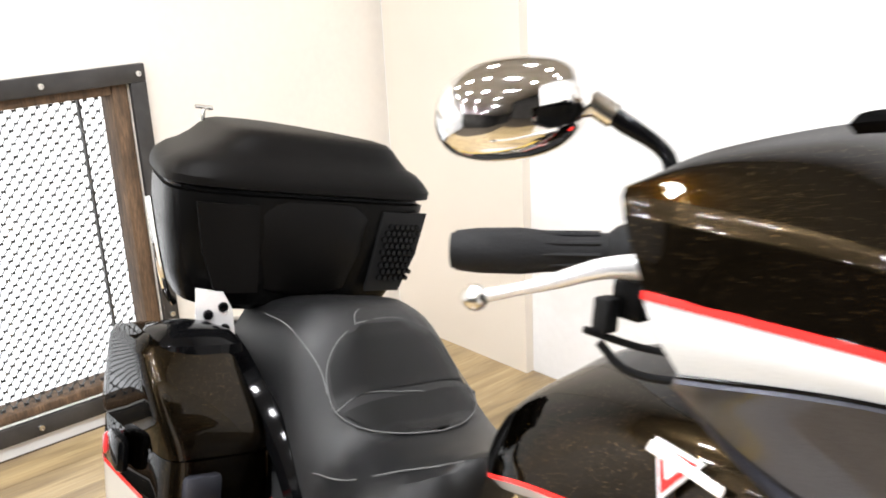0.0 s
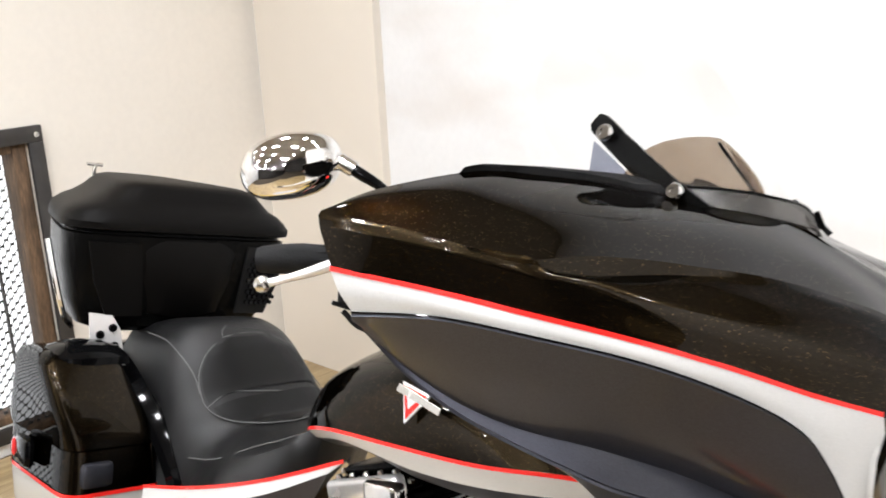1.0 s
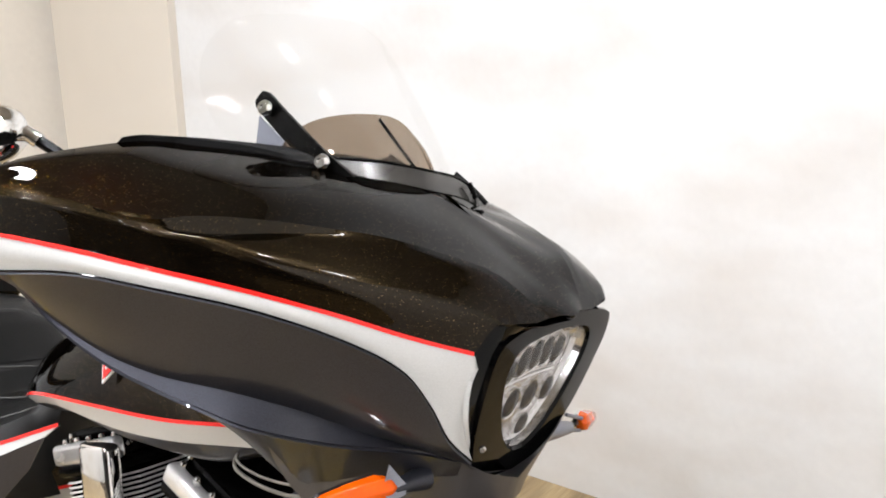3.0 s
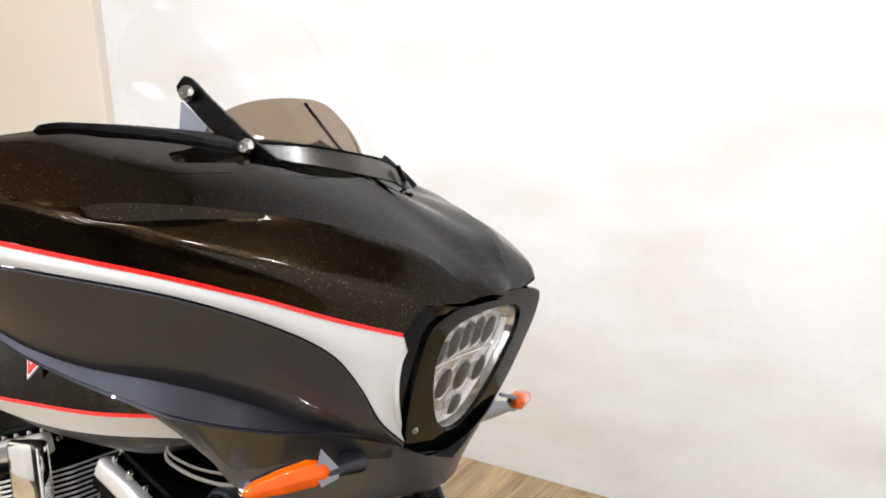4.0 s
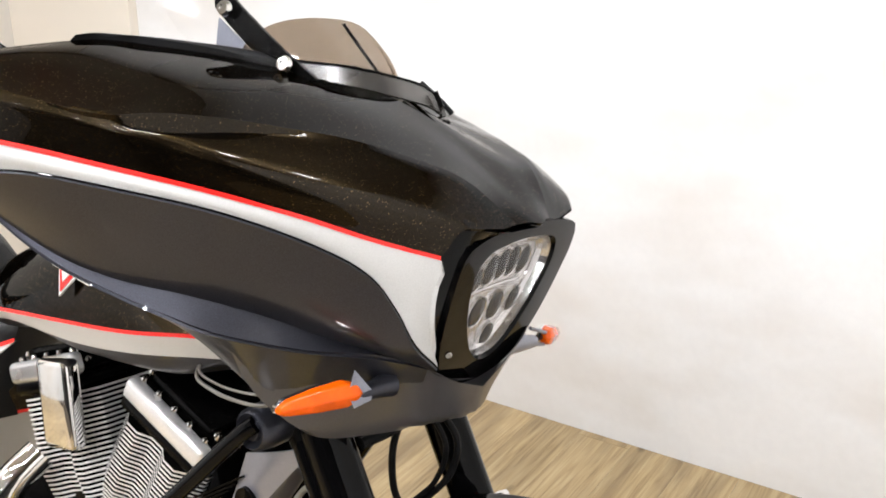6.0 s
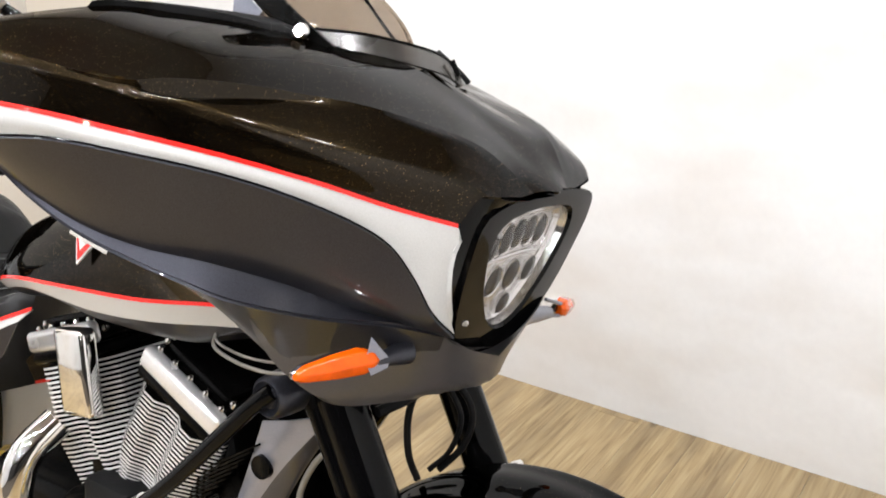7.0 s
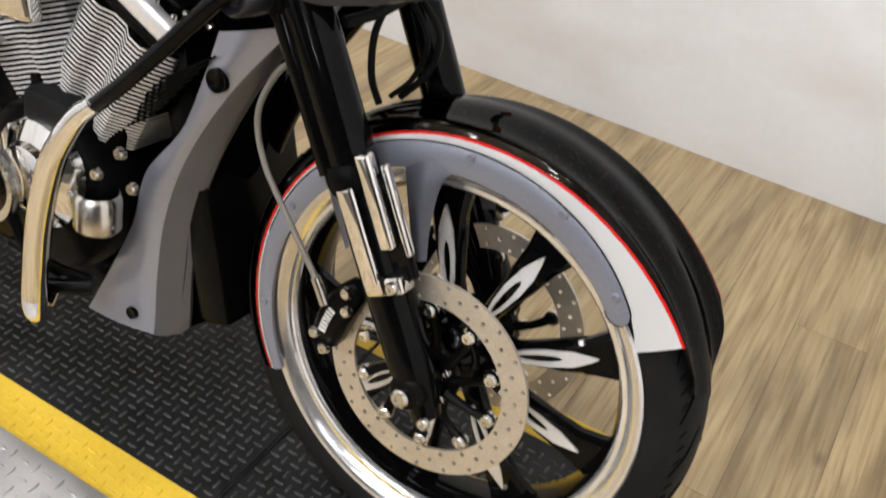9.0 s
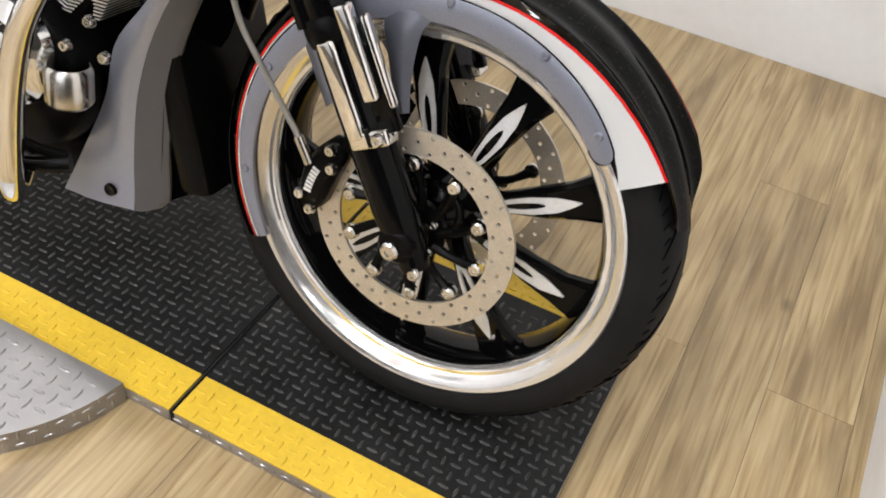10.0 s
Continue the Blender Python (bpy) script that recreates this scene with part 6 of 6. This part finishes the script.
for sgn in (-1, 1):
    case = empty("saddlebag", pose(-1.62, -0.18 if sgn < 0 else 0.27, 0.322 if sgn < 0 else 0.150, -6, -6, 0), "hard black saddlebag with gold-flake lid and silver belly")
    case.parent = bike

    def ring(z, cx, cy, hx, hy, e):
        return rounded(cx + 0.042, cy if sgn < 0 else -cy, hx - 0.042, hy, z, 48, e, 0.5)

    part("body", ring_loft([ring(*q) for q in SHELL[3:]]), M_BLACK, case, "gloss black upper shell")
    part("belly", ring_loft([ring(*q) for q in SHELL[:4]]), M_SILVER, case, "silver lower shell")
    part("stripe", ring_band(ring(0.168, -0.03, -0.008, 0.2350, 0.1090, 0.28), ring(0.176, -0.03, -0.008, 0.2350, 0.1090, 0.28)), M_RED, case, "thin red pinstripe")
    lid = part("lid", ring_loft([ring(*q) for q in COVER]), M_BLACK, case, "black gold-flake lid")
    cap = ring_loft([rounded(0.098, -0.034 * -sgn, 0.056, 0.082, 0.412, 32, 0.55), rounded(0.096, -0.034 * -sgn, 0.057, 0.080, 0.428, 32, 0.55), rounded(0.085, -0.034 * -sgn, 0.050, 0.064, 0.446, 32, 0.6), rounded(0.075, -0.034 * -sgn, 0.03, 0.036, 0.455, 32, 0.7)])
    part("latch", cap, M_GLOSS, lid, "gloss black latch cover")
    o = -0.118 if sgn < 0 else 0.118
    part("lens_bezel", box(bmesh.new(), -0.035, 0.055, o + 0.008, o + 0.030, 0.196, 0.252, 0.009, 2, Matrix.Rotation(math.radians(-12), 4, "Z")), M_GLOSS, case, "gloss black lens bezel")
    part("tail_lens", box(bmesh.new(), -0.066, -0.036, o + 0.006, o + 0.030, 0.200, 0.240, 0.010, 3, Matrix.Rotation(math.radians(-12), 4, "Z")), M_REDLENS, case, "red tail lens")
    if sgn < 0:
        part("hinge", box(bmesh.new(), 0.18, 0.212, -0.085, -0.02, 0.185, 0.235, 0.010, 2), M_GREY, case, "dark grey hinge block")

trunk = empty("top_case", pose(-1.80, 0.085, 0.775, -6, 0, 0), "black top case with padded backrest and speaker grilles")
trunk.parent = bike
body = ring_loft([rounded(0.01, 0, 0.145, 0.20, -0.015, 56, 0.5, 0.5), rounded(0.005, 0, 0.175, 0.245, 0.0, 56, 0.45, 0.5), rounded(0, 0, 0.192, 0.275, 0.05, 56, 0.42, 0.5), rounded(0, 0, 0.202, 0.296, 0.13, 56, 0.42, 0.5), rounded(0, 0, 0.205, 0.303, 0.195, 56, 0.42, 0.5), rounded(0, 0, 0.196, 0.294, 0.198, 56, 0.42, 0.5), rounded(0, 0, 0.194, 0.292, 0.206, 56, 0.42, 0.5)])
part("body", body, M_SATIN, trunk, "satin black trunk body")
LID = [(0, 0, 0.200, 0.298, 0.204, 0.42), (0, 0, 0.212, 0.312, 0.208, 0.42), (0, 0, 0.213, 0.313, 0.222, 0.42), (-0.003, 0.0, 0.208, 0.303, 0.238, 0.44), (-0.006, 0.006, 0.200, 0.282, 0.252, 0.46), (-0.008, 0.012, 0.192, 0.256, 0.261, 0.48),
       (-0.010, 0.020, 0.184, 0.226, 0.276, 0.45), (-0.012, 0.026, 0.176, 0.202, 0.294, 0.45), (-0.013, 0.028, 0.168, 0.186, 0.303, 0.45), (-0.014, 0.028, 0.152, 0.160, 0.308, 0.48), (-0.016, 0.028, 0.11, 0.11, 0.311, 0.55), (-0.018, 0.028, 0.04, 0.04, 0.312, 0.7)]
lid = ring_loft([rounded(cx, cy, hx, hy, z, 56, e, 0.5) for cx, cy, hx, hy, z, e in LID])
part("lid", lid, M_LID, trunk, "domed black lid")
pad_ = bmesh.new()
rows = []
for z, w, d in ((0.010, 0.10, 0.176), (0.03, 0.132, 0.198), (0.10, 0.152, 0.212), (0.165, 0.164, 0.216), (0.19, 0.164, 0.206)):
    rows.append([(d - 0.055 * (abs(u) ** 4), w * u - 0.01, z) for u in np.linspace(-1, 1, 17)])
skin(pad_, [[Vector(p) for p in r] for r in rows])
part("backrest_pad", pad_, M_LID, trunk, "black padded backrest")
for sgn in (-1, 1):
    spk = empty("speaker", None, "black speaker panel with hexagon grille")
    spk.parent = trunk
    bm = bmesh.new()
    rows = []
    for z, y0, y1 in ((0.028, 0.118, 0.200), (0.10, 0.126, 0.232), (0.182, 0.136, 0.250)):
        rows.append([Vector((0.204 + 0.004 * (z > 0.05) - 0.03 * max(0, (y - 0.2)) / 0.056 * 0.3, sgn * y, z)) for y in np.linspace(y0, y1, 8)])
    skin(bm, rows)
    bmesh.ops.recalc_face_normals(bm, faces=bm.faces)
    bmesh.ops.solidify(bm, geom=bm.faces[:], thickness=0.006)
    part("panel", bm, M_MATTE if sgn > 0 else M_LID, spk)
    hexes = bmesh.new()
    for j in range(9 if sgn > 0 else 0):
        for i in range(8):
            yy, zz = 0.128 + 0.0135 * i + (0.0067 if j % 2 else 0), 0.055 + 0.0125 * j
            if 0.132 + (zz - 0.03) * 0.09 < yy < 0.208 + (zz - 0.03) * 0.24:
                c = Vector((0.2145 - 0.16 * max(0, yy - 0.2), sgn * yy, zz))
                v = [hexes.verts.new(c + Vector((0, 0.0052 * math.cos(k * math.pi / 3 + 0.52), 0.0052 * math.sin(k * math.pi / 3 + 0.52)))) for k in range(6)]
                v2 = [hexes.verts.new(q.co + Vector((-0.006, 0, 0))) for q in v]
                hexes.faces.new(v)
                for k in range(6):
                    hexes.faces.new((v[k], v[(k + 1) % 6], v2[(k + 1) % 6], v2[k]))
    if sgn > 0:
        tagged(part("grille", hexes, M_GLOSS, spk, "hexagon grille holes", smooth=False), kind="stuff")
# Added chrome tube, standing in for the window's brightness along the edge.
part("edge_trim", tube([(0.12, -0.297, 0.175), (0.14, -0.285, 0.10), (0.14, -0.258, 0.02), (0.13, -0.235, -0.005)], 0.006, 8, 24), M_CHROME, trunk, "chrome line standing in for window brightness at the edge")
part("antenna_mount", tube([(-0.12, -0.085, 0.29), (-0.12, -0.085, 0.322), (-0.12, -0.065, 0.324), (-0.12, -0.105, 0.324)], 0.004, 8, 16), M_ALLOY, trunk)
rack = empty("trunk_bracket", None, "bright steel bracket under the top case")
rack.parent = bike
RM = Matrix.Translation((-1.60, -0.108, 0.770)) @ Matrix.Rotation(math.radians(70), 4, "Z") @ Matrix.Rotation(math.radians(90), 4, "X") @ Matrix.Diagonal((0.62, 0.85, 1, 1))
part("plate", plane_cut([(-0.05, -0.06), (0.06, -0.06), (0.045, 0.03), (0.02, 0.065), (-0.055, 0.075)], 0.006, RM), M_CAST, rack, "bright steel plate", smooth=False)
bolts("bracket_bolt", [(RM @ Vector((u, v, 0.006)), RM.to_3x3() @ Vector((0, 0, 1))) for u, v in ((-0.02, 0.02), (0.02, 0.035), (0.025, -0.01))], M_GLOSS, rack, 0.009, 0.006)
rear = empty("rear_wheel", None, "black rear wheel and tyre")
rear.parent = bike
RC = (-1.67, 0.0, 0.325)
part("tyre", lathe([(0.21, -0.075), (0.25, -0.088), (0.29, -0.086), (0.312, -0.06), (0.324, 0.0), (0.312, 0.06), (0.29, 0.086), (0.25, 0.088), (0.21, 0.075)], 64, RC, "y"), M_RUBBER, rear)
part("rim", lathe([(0.0, -0.05), (0.06, -0.05), (0.19, -0.03), (0.205, -0.075), (0.213, -0.075), (0.205, 0.0), (0.213, 0.075), (0.205, 0.075), (0.19, 0.03), (0.0, 0.05)], 64, RC, "y"), M_GLOSS, rear)
rf = empty("rear_fender", None, "gloss black rear fender")
rf.parent = bike
part("shell", lathe([(0.35, -0.105), (0.37, -0.10), (0.385, -0.06), (0.39, 0.0), (0.385, 0.06), (0.37, 0.10), (0.35, 0.105)], 40, (-1.68, 0.01, 0.34), "y", arc=(math.radians(-10), math.radians(185))), M_GLOSS, rf)
stand_leg = empty("side_stand", None, "black side stand holding the motorcycle")
stand_leg.parent = bike
part("leg", tube([(-0.80, 0.14, 0.22), (-0.76, 0.24, 0.09), (-0.74, 0.285, 0.048)], 0.011, 10, 12), M_SATIN, stand_leg)

# each assembly becomes one part of the motorcycle with its pieces below it
def gather(ob):
    for c in list(ob.children):
        yield c
        yield from gather(c)


for hub in [c for c in bike.children if c.type == "EMPTY"]:
    pieces = list(gather(hub))
    solid = [c for c in pieces if c.type == "MESH"]
    main, base = solid[0], hub.matrix_basis.copy()
    name, label = hub.name, hub.get("label", "")
    for c in solid[1:]:
        c.parent = main
    main.parent = bike
    main.matrix_basis = base
    for c in pieces:
        if c.type == "EMPTY":
            bpy.data.objects.remove(c)
    bpy.data.objects.remove(hub)
    main.name = name.split(".")[0]
    if label:
        main["label"] = label

# ---- planks of the floor ----
fl = bpy.data.objects["floor"]
rng = random.Random(5)
PW = 0.152
meshes = {}
k = 0
x = REAR_X + 0.02
while x < 1.6:
    y = -2.6 + rng.uniform(-0.9, 0)
    while y < WALL_Y - 0.002:
        y1 = min(y + 1.22, WALL_Y - 0.002)
        ya = max(y, -2.6)
        if y1 - ya > 0.004:
            bm = bmesh.new()
            box(bm, 0.0004, PW - 0.0004, 0.0004, y1 - ya - 0.0004, 0.0, 0.0036)
            ob = part("plank", bm, M_WOOD, fl, smooth=False)
            ob.location = (x, ya, FLOOR - 0.0036)
        y = y1 + 0.0001 if y1 < WALL_Y - 0.01 else WALL_Y
    x += PW
